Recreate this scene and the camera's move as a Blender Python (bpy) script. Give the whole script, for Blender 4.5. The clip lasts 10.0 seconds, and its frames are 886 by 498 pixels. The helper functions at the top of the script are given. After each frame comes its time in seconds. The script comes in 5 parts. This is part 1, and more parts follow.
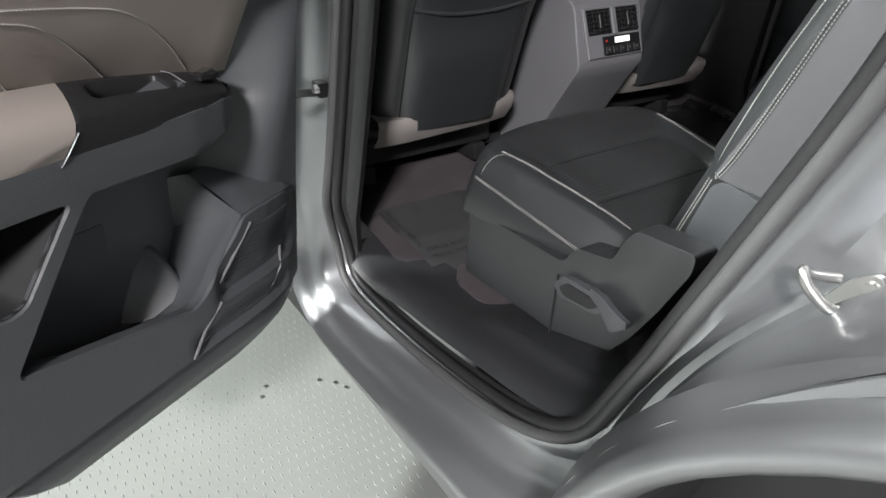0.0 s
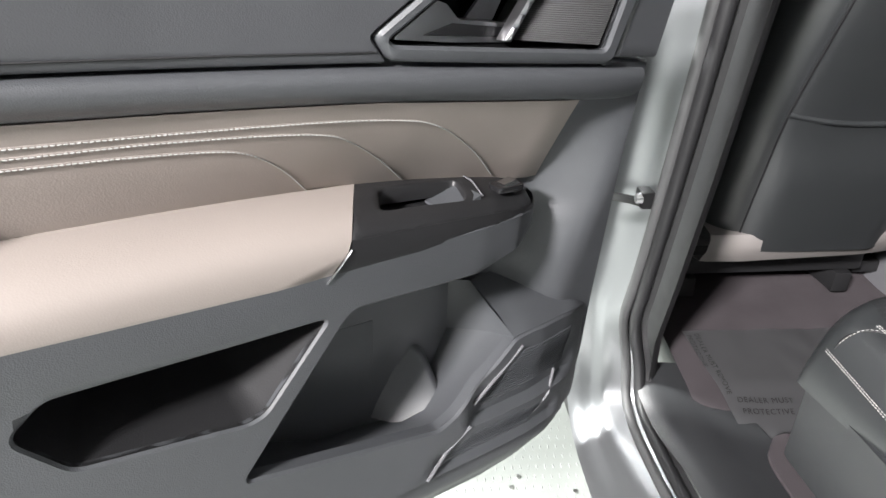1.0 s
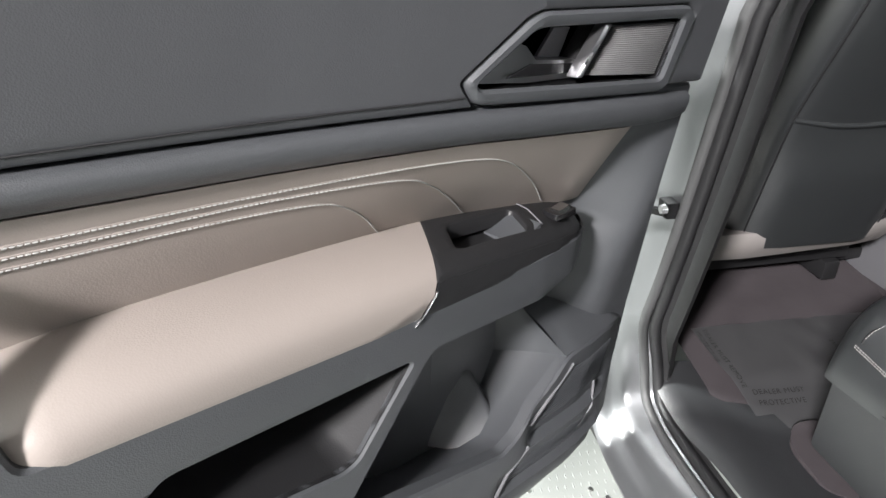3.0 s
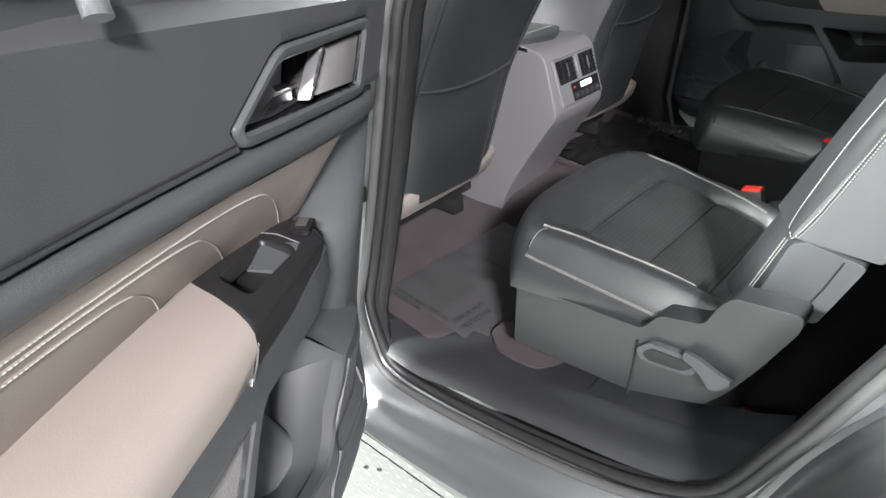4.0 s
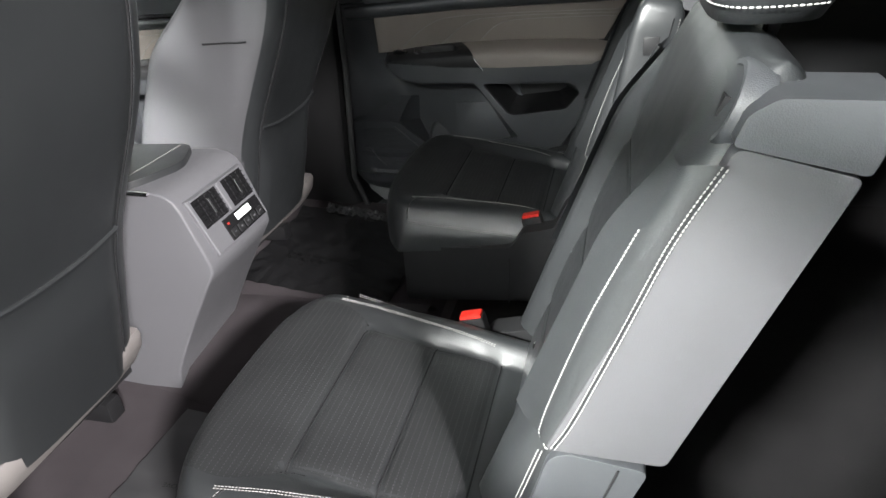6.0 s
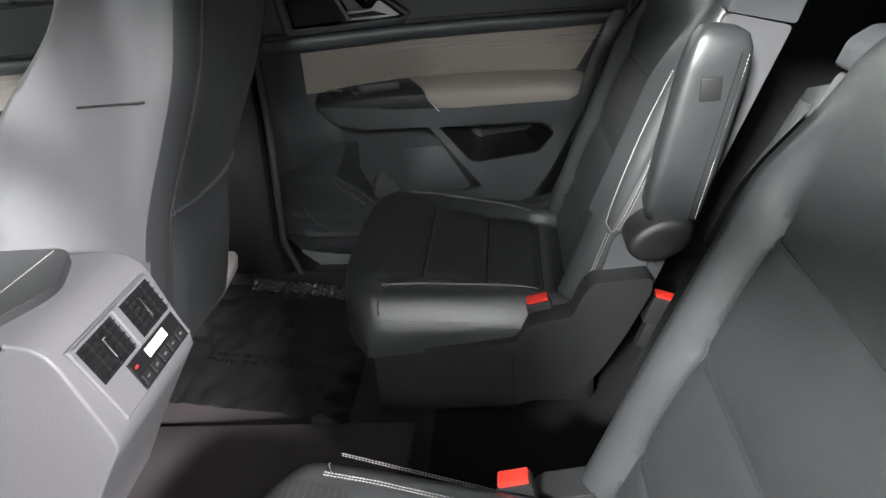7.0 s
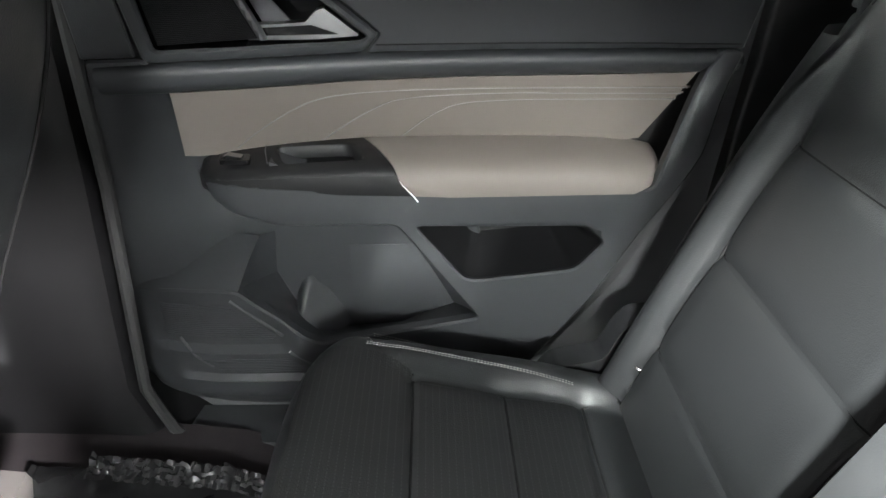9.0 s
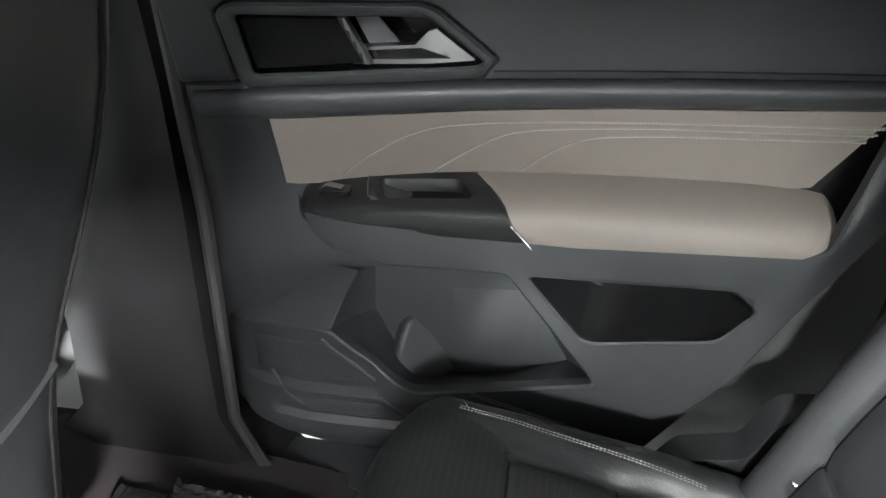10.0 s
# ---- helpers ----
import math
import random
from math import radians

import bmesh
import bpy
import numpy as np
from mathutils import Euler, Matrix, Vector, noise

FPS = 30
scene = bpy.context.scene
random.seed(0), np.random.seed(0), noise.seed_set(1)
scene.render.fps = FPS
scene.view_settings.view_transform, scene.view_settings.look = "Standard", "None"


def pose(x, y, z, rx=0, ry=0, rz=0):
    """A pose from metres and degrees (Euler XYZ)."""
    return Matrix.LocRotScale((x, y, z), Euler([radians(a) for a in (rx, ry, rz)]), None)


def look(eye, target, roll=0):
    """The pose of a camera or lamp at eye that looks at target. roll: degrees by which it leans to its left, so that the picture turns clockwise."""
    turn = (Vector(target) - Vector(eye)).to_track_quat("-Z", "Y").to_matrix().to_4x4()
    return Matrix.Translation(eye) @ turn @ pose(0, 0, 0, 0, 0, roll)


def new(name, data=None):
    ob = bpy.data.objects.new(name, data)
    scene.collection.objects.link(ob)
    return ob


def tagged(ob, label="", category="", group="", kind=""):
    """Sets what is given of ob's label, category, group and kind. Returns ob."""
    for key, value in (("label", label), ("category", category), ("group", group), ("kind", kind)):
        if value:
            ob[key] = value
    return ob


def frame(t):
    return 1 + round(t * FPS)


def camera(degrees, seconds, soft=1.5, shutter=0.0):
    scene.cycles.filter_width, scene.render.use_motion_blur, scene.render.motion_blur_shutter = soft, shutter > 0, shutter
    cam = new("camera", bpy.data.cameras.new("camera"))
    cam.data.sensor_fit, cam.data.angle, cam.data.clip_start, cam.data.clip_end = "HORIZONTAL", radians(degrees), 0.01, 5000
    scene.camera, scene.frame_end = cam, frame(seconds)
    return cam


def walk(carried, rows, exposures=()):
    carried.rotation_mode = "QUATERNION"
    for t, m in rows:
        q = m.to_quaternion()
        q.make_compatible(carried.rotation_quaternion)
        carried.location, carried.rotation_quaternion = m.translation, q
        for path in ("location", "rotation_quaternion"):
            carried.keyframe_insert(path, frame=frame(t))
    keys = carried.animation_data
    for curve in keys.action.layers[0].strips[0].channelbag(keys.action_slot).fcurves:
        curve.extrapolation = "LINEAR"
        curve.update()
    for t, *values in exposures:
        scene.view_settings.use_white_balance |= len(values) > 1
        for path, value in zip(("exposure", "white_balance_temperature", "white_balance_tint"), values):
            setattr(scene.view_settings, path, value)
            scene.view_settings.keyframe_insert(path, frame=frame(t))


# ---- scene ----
from mathutils import geometry

cam = camera(68.8, 10.0)
PATH = [
    (0, (1.297, -1.264, 1.219), (-0.147, -0.299, 0.227), 0.7),
    (0.2, (1.25, -1.231, 1.229), (-0.319, -0.476, 0.244), 0.9),
    (0.4, (1.21, -1.205, 1.227), (-0.443, -0.644, 0.251), 1.2),
    (0.5, (1.193, -1.186, 1.239), (-0.484, -0.749, 0.241), 1.4),
    (1, (1.129, -1.169, 1.266), (-0.655, -1.085, 0.365), -0.5),
    (1.5, (1.098, -1.189, 1.277), (-0.699, -1.282, 0.404), -0.8),
    (2, (1.106, -1.208, 1.29), (-0.688, -1.35, 0.419), -0.8),
    (3.3, (1.098, -1.345, 1.316), (-0.572, -0.789, 0.367), -2.9),
    (3.5, (1.083, -1.391, 1.325), (-0.467, -0.583, 0.352), -3.8),
    (4, (1.04, -1.444, 1.348), (-0.156, -0.185, 0.355), -3.4),
    (4.3, (1.024, -1.443, 1.358), (0.011, -0.021, 0.382), -3.0),
    (4.5, (1.018, -1.429, 1.365), (0.143, 0.099, 0.417), -3.7),
    (5, (1.002, -1.373, 1.377), (0.339, 0.259, 0.429), -5.6),
    (5.5, (0.97, -1.22, 1.382), (0.375, 0.439, 0.437), -6.7),
    (6, (0.924, -1.026, 1.381), (0.398, 0.652, 0.429), -6.5),
    (6.2, (0.88, -0.964, 1.38), (0.439, 0.735, 0.421), -6.5),
    (7.3, (0.662, -0.627, 1.36), (0.486, 1.134, 0.428), -6.2),
    (7.5, (0.627, -0.567, 1.353), (0.497, 1.197, 0.42), -6.1),
    (8, (0.568, -0.409, 1.335), (0.535, 1.359, 0.399), -6.2),
    (8.5, (0.557, -0.259, 1.326), (0.603, 1.511, 0.395), -4.2),
    (9, (0.575, -0.074, 1.32), (0.599, 1.672, 0.345), -0.8),
    (9.5, (0.579, 0.036, 1.313), (0.392, 1.781, 0.353), -0.9),
    (10, (0.585, 0.042, 1.31), (0.231, 1.774, 0.375), -2.5),
]
LIGHTNESS = [(0, -0.6), (0.5, 0.25), (1, 0.45), (1.5, 0.5), (2.2, 0.3), (3.5, 0.1), (4, 0.3), (4.5, 0.5), (5, 0.55), (5.5, 0.4), (6, 0.5), (7.5, 1.15), (8, 1.4), (8.5, 1.95), (9, 2.15), (9.5, 2.2), (10, 2.15)]
walk(cam, [(t, look(eye, target, roll)) for t, eye, target, roll in PATH], LIGHTNESS)

# ---- world, lamps, exposure ----
scene.view_settings.exposure = 0.0
world = bpy.data.worlds.new("hall_air")
world.use_nodes = True
scene.world = world
world.node_tree.nodes["Background"].inputs[0].default_value = (0.75, 0.85, 0.8, 1)
world.node_tree.nodes["Background"].inputs[1].default_value = 0.004
GROUND = 0.13


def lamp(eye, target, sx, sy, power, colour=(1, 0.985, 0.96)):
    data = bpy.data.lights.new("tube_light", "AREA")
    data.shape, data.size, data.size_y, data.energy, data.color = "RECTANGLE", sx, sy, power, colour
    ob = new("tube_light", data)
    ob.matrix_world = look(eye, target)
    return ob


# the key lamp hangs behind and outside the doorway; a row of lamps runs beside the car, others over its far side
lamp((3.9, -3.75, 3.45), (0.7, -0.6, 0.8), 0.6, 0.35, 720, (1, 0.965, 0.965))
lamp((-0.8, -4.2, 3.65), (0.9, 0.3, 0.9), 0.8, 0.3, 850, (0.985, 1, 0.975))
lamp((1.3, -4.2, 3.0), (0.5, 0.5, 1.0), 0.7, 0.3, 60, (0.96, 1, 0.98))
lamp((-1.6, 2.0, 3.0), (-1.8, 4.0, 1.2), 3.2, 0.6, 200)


# ---- materials ----
def material(name, colour, rough=0.5, metal=0.0, grain=0.0, scale=300.0, vary=0.12, coat=0.0, coarse=6.0, wear=0.08, voronoi=False, emit=0.0, spec=0.5):
    mat = bpy.data.materials.new(name)
    mat.use_nodes = True
    nt = mat.node_tree
    bsdf = nt.nodes["Principled BSDF"]
    bsdf.inputs["Metallic"].default_value = metal
    bsdf.inputs["Coat Weight"].default_value = coat
    bsdf.inputs["Coat Roughness"].default_value = 0.14
    bsdf.inputs["Specular IOR Level"].default_value = spec
    co = nt.nodes.new("ShaderNodeTexCoord")
    big = nt.nodes.new("ShaderNodeTexNoise")
    big.inputs["Scale"].default_value, big.inputs["Detail"].default_value = coarse, 4
    nt.links.new(co.outputs["Object"], big.inputs["Vector"])
    mix = nt.nodes.new("ShaderNodeMix")
    mix.data_type = "RGBA"
    mix.inputs[6].default_value = tuple(c * (1 - vary) for c in colour) + (1,)
    mix.inputs[7].default_value = tuple(min(1, c * (1 + vary)) for c in colour) + (1,)
    nt.links.new(big.outputs["Fac"], mix.inputs[0])
    nt.links.new(mix.outputs[2], bsdf.inputs["Base Color"])
    rg = nt.nodes.new("ShaderNodeMapRange")
    rg.inputs[3].default_value, rg.inputs[4].default_value = max(0, rough - wear), min(1, rough + wear)
    fine = nt.nodes.new("ShaderNodeTexNoise")
    fine.inputs["Scale"].default_value, fine.inputs["Detail"].default_value = coarse * 5, 5
    nt.links.new(co.outputs["Object"], fine.inputs["Vector"])
    nt.links.new(fine.outputs["Fac"], rg.inputs[0])
    nt.links.new(rg.outputs[0], bsdf.inputs["Roughness"])
    if grain:
        tex = nt.nodes.new("ShaderNodeTexVoronoi" if voronoi else "ShaderNodeTexNoise")
        tex.inputs["Scale"].default_value = scale
        nt.links.new(co.outputs["Object"], tex.inputs["Vector"])
        bump = nt.nodes.new("ShaderNodeBump")
        bump.inputs["Strength"].default_value, bump.inputs["Distance"].default_value = grain, 0.001
        nt.links.new(tex.outputs[0], bump.inputs["Height"])
        nt.links.new(bump.outputs[0], bsdf.inputs["Normal"])
    if emit:
        bsdf.inputs["Emission Color"].default_value = (*colour, 1)
        bsdf.inputs["Emission Strength"].default_value = emit
    return mat


PAINT = material("silver_paint", (0.27, 0.276, 0.286), 0.36, 0.80, 0, 3000, 0.015, coat=0.35, wear=0.004)
LEATHER = material("black_leather", (0.024, 0.026, 0.0275), 0.38, 0, 0.12, 650, 0.15, voronoi=True, spec=0.9)
SIDE = material("grey_side_leather", (0.078, 0.078, 0.083), 0.36, 0, 0.09, 650, 0.1, voronoi=True)
PERF = material("pinstriped_leather", (0.019, 0.020, 0.021), 0.44, 0, 0.3, 500, 0.15, voronoi=True, spec=0.8)
TAN = material("tan_leatherette", (0.275, 0.242, 0.221), 0.55, 0, 0.10, 600, 0.05, voronoi=True, spec=0.4)
PLASTIC = material("charcoal_grained_plastic", (0.053, 0.056, 0.061), 0.48, 0, 0.18, 750, 0.08, voronoi=True, spec=0.7)
SOFT = material("soft_grained_charcoal_skin", (0.052, 0.054, 0.059), 0.50, 0, 0.12, 800, 0.08, voronoi=True, spec=0.6)
SILL = material("dark_sill_plastic", (0.022, 0.023, 0.025), 0.42, 0, 0.25, 700, 0.1, voronoi=True, spec=1.0)
LEVER = material("dark_satin_chrome", (0.30, 0.30, 0.31), 0.36, 1.0, 0, 1, 0.05)
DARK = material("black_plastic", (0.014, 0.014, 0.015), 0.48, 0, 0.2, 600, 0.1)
GLOSSY = material("glossy_black_plastic", (0.012, 0.012, 0.013), 0.18, 0, 0, 1, 0.1)
GREY = material("grey_moulded_plastic", (0.13, 0.13, 0.139), 0.48, 0, 0.3, 700, 0.06, voronoi=True)
BEIGE = material("beige_grey_plastic", (0.20, 0.185, 0.178), 0.55, 0, 0.2, 500, 0.05)
# CARGO: carpet with the rear cabin's shade in its colour; also black belt webbing
CARGO = material("black_pile_and_shade", (0.011, 0.0105, 0.011), 0.95, 0, 1.0, 900, 0.3, coarse=14, spec=0.1)
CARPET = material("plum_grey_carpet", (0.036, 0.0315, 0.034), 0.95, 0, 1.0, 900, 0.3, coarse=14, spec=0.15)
FILM = material("clear_mat_film", (0.045, 0.045, 0.047), 0.36, 0, 0.4, 30, 0.15)
DARKFILM = material("dark_mat_film", (0.016, 0.016, 0.017), 0.20, 0, 0.9, 26, 0.2)
FOIL = material("crinkled_clear_film", (0.05, 0.05, 0.052), 0.12, 0.2, 0.6, 60, 0.3, coarse=40)
RUBBER = material("rubber_seal", (0.060, 0.061, 0.062), 0.50, 0, 0.15, 300, 0.15)
CHROME = material("satin_chrome", (0.62, 0.62, 0.63), 0.20, 1.0, 0, 1, 0.03)
STEEL = material("zinc_steel", (0.50, 0.50, 0.49), 0.35, 1.0, 0.1, 400, 0.1)
THREAD = material("white_thread", (0.34, 0.337, 0.325), 0.8, 0, 0.2, 900, 0.05)
SEAM = material("dark_seam", (0.008, 0.008, 0.009), 0.7)
RED = material("red_button_plastic", (0.62, 0.03, 0.02), 0.35, 0, 0, 1, 0.05)
LCD = material("lit_display", (0.85, 0.95, 0.9), 0.3, emit=0.8)
TREAD = material("pale_coated_tread_plate", (0.20, 0.21, 0.20), 0.42, 0.1, 0.15, 120, 0.1, coarse=3)
WALL = material("white_wall_paint", (0.38, 0.38, 0.384), 0.8, 0, 0.2, 80, 0.04, coarse=2)
HEAD = material("headliner_cloth", (0.12, 0.12, 0.12), 0.95, 0, 0.6, 800, 0.05)
PRINT = material("black_print", (0.005, 0.005, 0.005), 0.6)
for pile in (CARPET, CARGO):
    pile.node_tree.nodes["Principled BSDF"].inputs["Diffuse Roughness"].default_value = 1.0
GLASS = bpy.data.materials.new("tinted_glass")
GLASS.use_nodes = True
gb = GLASS.node_tree.nodes["Principled BSDF"]
gb.inputs["Base Color"].default_value = (0.80, 0.86, 0.83, 1)
gb.inputs["Transmission Weight"].default_value, gb.inputs["Roughness"].default_value, gb.inputs["IOR"].default_value = 1.0, 0.0, 1.45

# pale dotted pinstripes across the seat, 8 mm apart
nt = PERF.node_tree
sep = nt.nodes.new("ShaderNodeSeparateXYZ")
nt.links.new(nt.nodes["Texture Coordinate"].outputs["Object"], sep.inputs[0])


def pulse(out, per_metre, share):
    mul = nt.nodes.new("ShaderNodeMath")
    mul.operation, mul.inputs[1].default_value = "MULTIPLY", per_metre
    fr = nt.nodes.new("ShaderNodeMath")
    fr.operation = "FRACT"
    less = nt.nodes.new("ShaderNodeMath")
    less.operation, less.inputs[1].default_value = "LESS_THAN", share
    nt.links.new(out, mul.inputs[0])
    nt.links.new(mul.outputs[0], fr.inputs[0])
    nt.links.new(fr.outputs[0], less.inputs[0])
    return less.outputs[0]


both = nt.nodes.new("ShaderNodeMath")
both.operation = "MULTIPLY"
nt.links.new(pulse(sep.outputs[0], 125, 0.13), both.inputs[0])
nt.links.new(pulse(sep.outputs[1], 210, 0.55), both.inputs[1])
over = nt.nodes.new("ShaderNodeMix")
over.data_type = "RGBA"
over.inputs[7].default_value = (0.06, 0.06, 0.063, 1)
old = nt.nodes["Principled BSDF"].inputs["Base Color"].links[0].from_socket
nt.links.new(both.outputs[0], over.inputs[0])
nt.links.new(old, over.inputs[6])
nt.links.new(over.outputs[2], nt.nodes["Principled BSDF"].inputs["Base Color"])

# ---- building blocks ----
XF = Matrix.Identity(4)


def part(name, bm, mat, parent=None, label="", sharp=40):
    bm.transform(XF)
    bmesh.ops.recalc_face_normals(bm, faces=bm.faces)
    me = bpy.data.meshes.new(name)
    bm.to_mesh(me)
    bm.free()
    me.materials.append(mat)
    for p in me.polygons:
        p.use_smooth = True
    me.set_sharp_from_angle(angle=radians(sharp))
    ob = new(name, me)
    if parent is not None:
        ob.parent = parent
    if label:
        tagged(ob, label)
    return ob


def thing(name, label, category, kind="", group=""):
    return tagged(new(name), label, category, group, kind)


def blend(pts, n=6, closed=False):
    """Smooth curve through points (Catmull-Rom)."""
    P = [Vector(p) for p in pts]
    out, m = [], len(P)
    for i in range(m if closed else m - 1):
        if closed:
            a, b, c, d = P[i - 1], P[i], P[(i + 1) % m], P[(i + 2) % m]
        else:
            a, b, c, d = P[max(i - 1, 0)], P[i], P[i + 1], P[min(i + 2, m - 1)]
        for k in range(n):
            t = k / n
            out.append(0.5 * (2 * b + (c - a) * t + (2 * a - 5 * b + 4 * c - d) * t * t + (3 * b - a - 3 * c + d) * t ** 3))
    if not closed:
        out.append(P[-1])
    return out


def rounded(poly, r=0.01, n=4):
    """A 2D polygon with its corners cut round."""
    out, m = [], len(poly)
    for i in range(m):
        a, b, c = (Vector(poly[j % m]).to_2d() for j in (i - 1, i, i + 1))
        u, v = (a - b), (c - b)
        k = min(r, u.length * 0.45, v.length * 0.45)
        p, q = b + u.normalized() * k, b + v.normalized() * k
        for j in range(n + 1):
            t = j / n
            out.append(((1 - t) ** 2 * p + 2 * t * (1 - t) * b + t * t * q)[:])
    return out


AXES = {"y": lambda a, b, c: (a, c, b), "x": lambda a, b, c: (c, a, b), "z": lambda a, b, c: (a, b, c)}


def plate(outer, holes=(), c0=0.0, c1=0.01, axis="y", bevel=0.0, warp=None):
    """A slab with holes: 2D outlines between c0 and c1 along an axis; warp(a, b) shifts it along the axis."""
    bm = bmesh.new()
    at = AXES[axis]
    loops = []
    for loop in (outer, *holes):
        vs = [bm.verts.new(at(a, b, c0)) for a, b in loop]
        loops.append([bm.edges.new((vs[i - 1], vs[i])) for i in range(len(vs))])
    bmesh.ops.triangle_fill(bm, edges=[e for l in loops for e in l], use_beauty=True)
    got = bmesh.ops.extrude_face_region(bm, geom=bm.faces[:])
    shift = Vector(at(0, 0, c1 - c0))
    top = [v for v in got["geom"] if isinstance(v, bmesh.types.BMVert)]
    bmesh.ops.translate(bm, verts=top, vec=shift)
    if bevel:
        bmesh.ops.recalc_face_normals(bm, faces=bm.faces)
        rim = [e for e in bm.edges if len(e.link_faces) == 2 and e.calc_face_angle(0) > 1.2]
        bmesh.ops.bevel(bm, geom=rim, offset=bevel, segments=3, profile=0.6, affect="EDGES", clamp_overlap=True)
    if warp:
        bmesh.ops.subdivide_edges(bm, edges=[e for e in bm.edges if e.calc_length() > 0.08], cuts=2)
        for v in bm.verts:
            a, b = {"y": (v.co.x, v.co.z), "x": (v.co.y, v.co.z), "z": (v.co.x, v.co.y)}[axis]
            v.co += Vector(at(0, 0, warp(a, b)))
    return bm


def box(x0, x1, y0, y1, z0, z1, bevel=0.004, seg=2):
    bm = bmesh.new()
    bmesh.ops.create_cube(bm, size=1, matrix=Matrix.Translation(((x0 + x1) / 2, (y0 + y1) / 2, (z0 + z1) / 2)) @ Matrix.Diagonal((x1 - x0, y1 - y0, z1 - z0, 1)))
    if bevel:
        bmesh.ops.bevel(bm, geom=bm.edges[:], offset=bevel, segments=seg, profile=0.6, affect="EDGES", clamp_overlap=True)
    return bm


def loft(rings, closed=True, caps=True, loop=False):
    """Skin over rings of equally many points. closed: each ring is closed; caps "end": only the last ring is filled; loop: last ring joins the first."""
    bm = bmesh.new()
    V = [[bm.verts.new(p) for p in r] for r in rings]
    m, n = len(V), len(V[0])
    for i in range(m if loop else m - 1):
        for j in range(n if closed else n - 1):
            try:
                bm.faces.new((V[i][j], V[i][(j + 1) % n], V[(i + 1) % m][(j + 1) % n], V[(i + 1) % m][j]))
            except ValueError:
                pass
    if caps and closed and not loop:
        if caps != "end":
            bm.faces.new(V[0])
        bm.faces.new(V[-1])
    return bm


def tube(pts, r=0.004, n=8, closed=False, flat=1.0):
    """A cord along points."""
    P = [Vector(p) for p in pts]
    m, rings = len(P), []
    s = None
    for i in range(m):
        d = (P[(i + 1) % m] - P[i - 1]) if closed else (P[min(i + 1, m - 1)] - P[max(i - 1, 0)])
        d = d.normalized()
        if s is None:
            ref = Vector((0, 0, 1)) if abs(d.z) < 0.95 else Vector((0, 1, 0))
            s = d.cross(ref).normalized()
        s = (s - d * s.dot(d)).normalized()
        t = s.cross(d)
        rings.append([P[i] + r * (math.cos(2 * math.pi * k / n) * s + flat * math.sin(2 * math.pi * k / n) * t) for k in range(n)])
    return loft(rings, True, True, closed)


def stitches(pts, pitch=0.006, length=0.0042, r=0.0009, rows=1, gap=0.004, side=(0, 0, 1)):
    """Rows of short thread stitches along a line."""
    P = [Vector(p) for p in pts]
    acc, bms = 0.0, []
    lens = [0.0]
    for a, b in zip(P, P[1:]):
        lens.append(lens[-1] + (b - a).length)

    def at(s):
        for i in range(len(P) - 1):
            if s <= lens[i + 1] + 1e-9:
                k = (s - lens[i]) / max(1e-9, lens[i + 1] - lens[i])
                return P[i].lerp(P[i + 1], k), (P[i + 1] - P[i]).normalized()
        return P[-1], (P[-1] - P[-2]).normalized()
    bm = bmesh.new()
    s = 0.0
    while s + length < lens[-1]:
        a, d = at(s)
        b, _ = at(s + length)
        w = d.cross(Vector(side)).normalized()
        u = w.cross(d).normalized()
        for k in range(rows):
            off = w * gap * (k - (rows - 1) / 2)
            ring = []
            for p, q in ((a, 0.6), ((a + b) / 2, 1.0), (b, 0.6)):
                ring.append([bm.verts.new(p + off + r * q * (c * w + e * u)) for c, e in ((1, 0), (0, 1.2), (-1, 0), (0, -1))])
            for i in (0, 1):
                for j in range(4):
                    bm.faces.new((ring[i][j], ring[i][(j + 1) % 4], ring[i + 1][(j + 1) % 4], ring[i + 1][j]))
            bm.faces.new(ring[0])
            bm.faces.new(ring[2])
        s += pitch
    return bm


def lerp(rows, t):
    """Value at t along rows of (t, value)."""
    for (a, p), (b, q) in zip(rows, rows[1:]):
        if t <= b:
            k = max(0.0, (t - a) / (b - a))
            return p + (q - p) * k
    return rows[-1][1]


def smooth(a, b, t):
    k = min(1, max(0, (t - a) / (b - a)))
    return k * k * (3 - 2 * k)

# ---- hall ----
hall_floor = tagged(part("floor", box(-9, 11, -9, 8, GROUND - 0.08, GROUND, 0), TREAD), "pale coated steel tread plate floor with bolts", "floor", kind="structure")
bm = bmesh.new()
step = 0.031
for i in range(-30, 55):
    for j in range(-25, 40):
        x, y = 0.3 + i * step, -1.2 + j * step * 0.62 + (step * 0.31 if i % 2 else 0)
        if not (-0.75 < x < 1.7 and -1.95 < y < -0.5):
            continue
        c = [bm.verts.new((x + a, y + b, GROUND + h)) for a, b, h in ((-0.0085, 0, 0), (0, -0.0022, 0), (0.0085, 0, 0), (0, 0.0022, 0), (-0.004, 0, 0.0013), (0.004, 0, 0.0013))]
        for f in ((0, 1, 4), (1, 5, 4), (1, 2, 5), (2, 3, 5), (3, 4, 5), (3, 0, 4)):
            bm.faces.new([c[k] for k in f])
tagged(part("tread_bumps", bm, TREAD, hall_floor), "raised tread dashes", kind="stuff")
bm = bmesh.new()
for x, y in ((0.13, -0.80), (0.16, -0.785), (0.10, -0.83), (0.32, -0.69), (0.35, -0.70), (0.05, -0.95), (0.08, -0.97)):
    bmesh.ops.create_cone(bm, cap_ends=True, segments=12, radius1=0.006, radius2=0.005, depth=0.004, matrix=Matrix.Translation((x, y, GROUND + 0.002)))
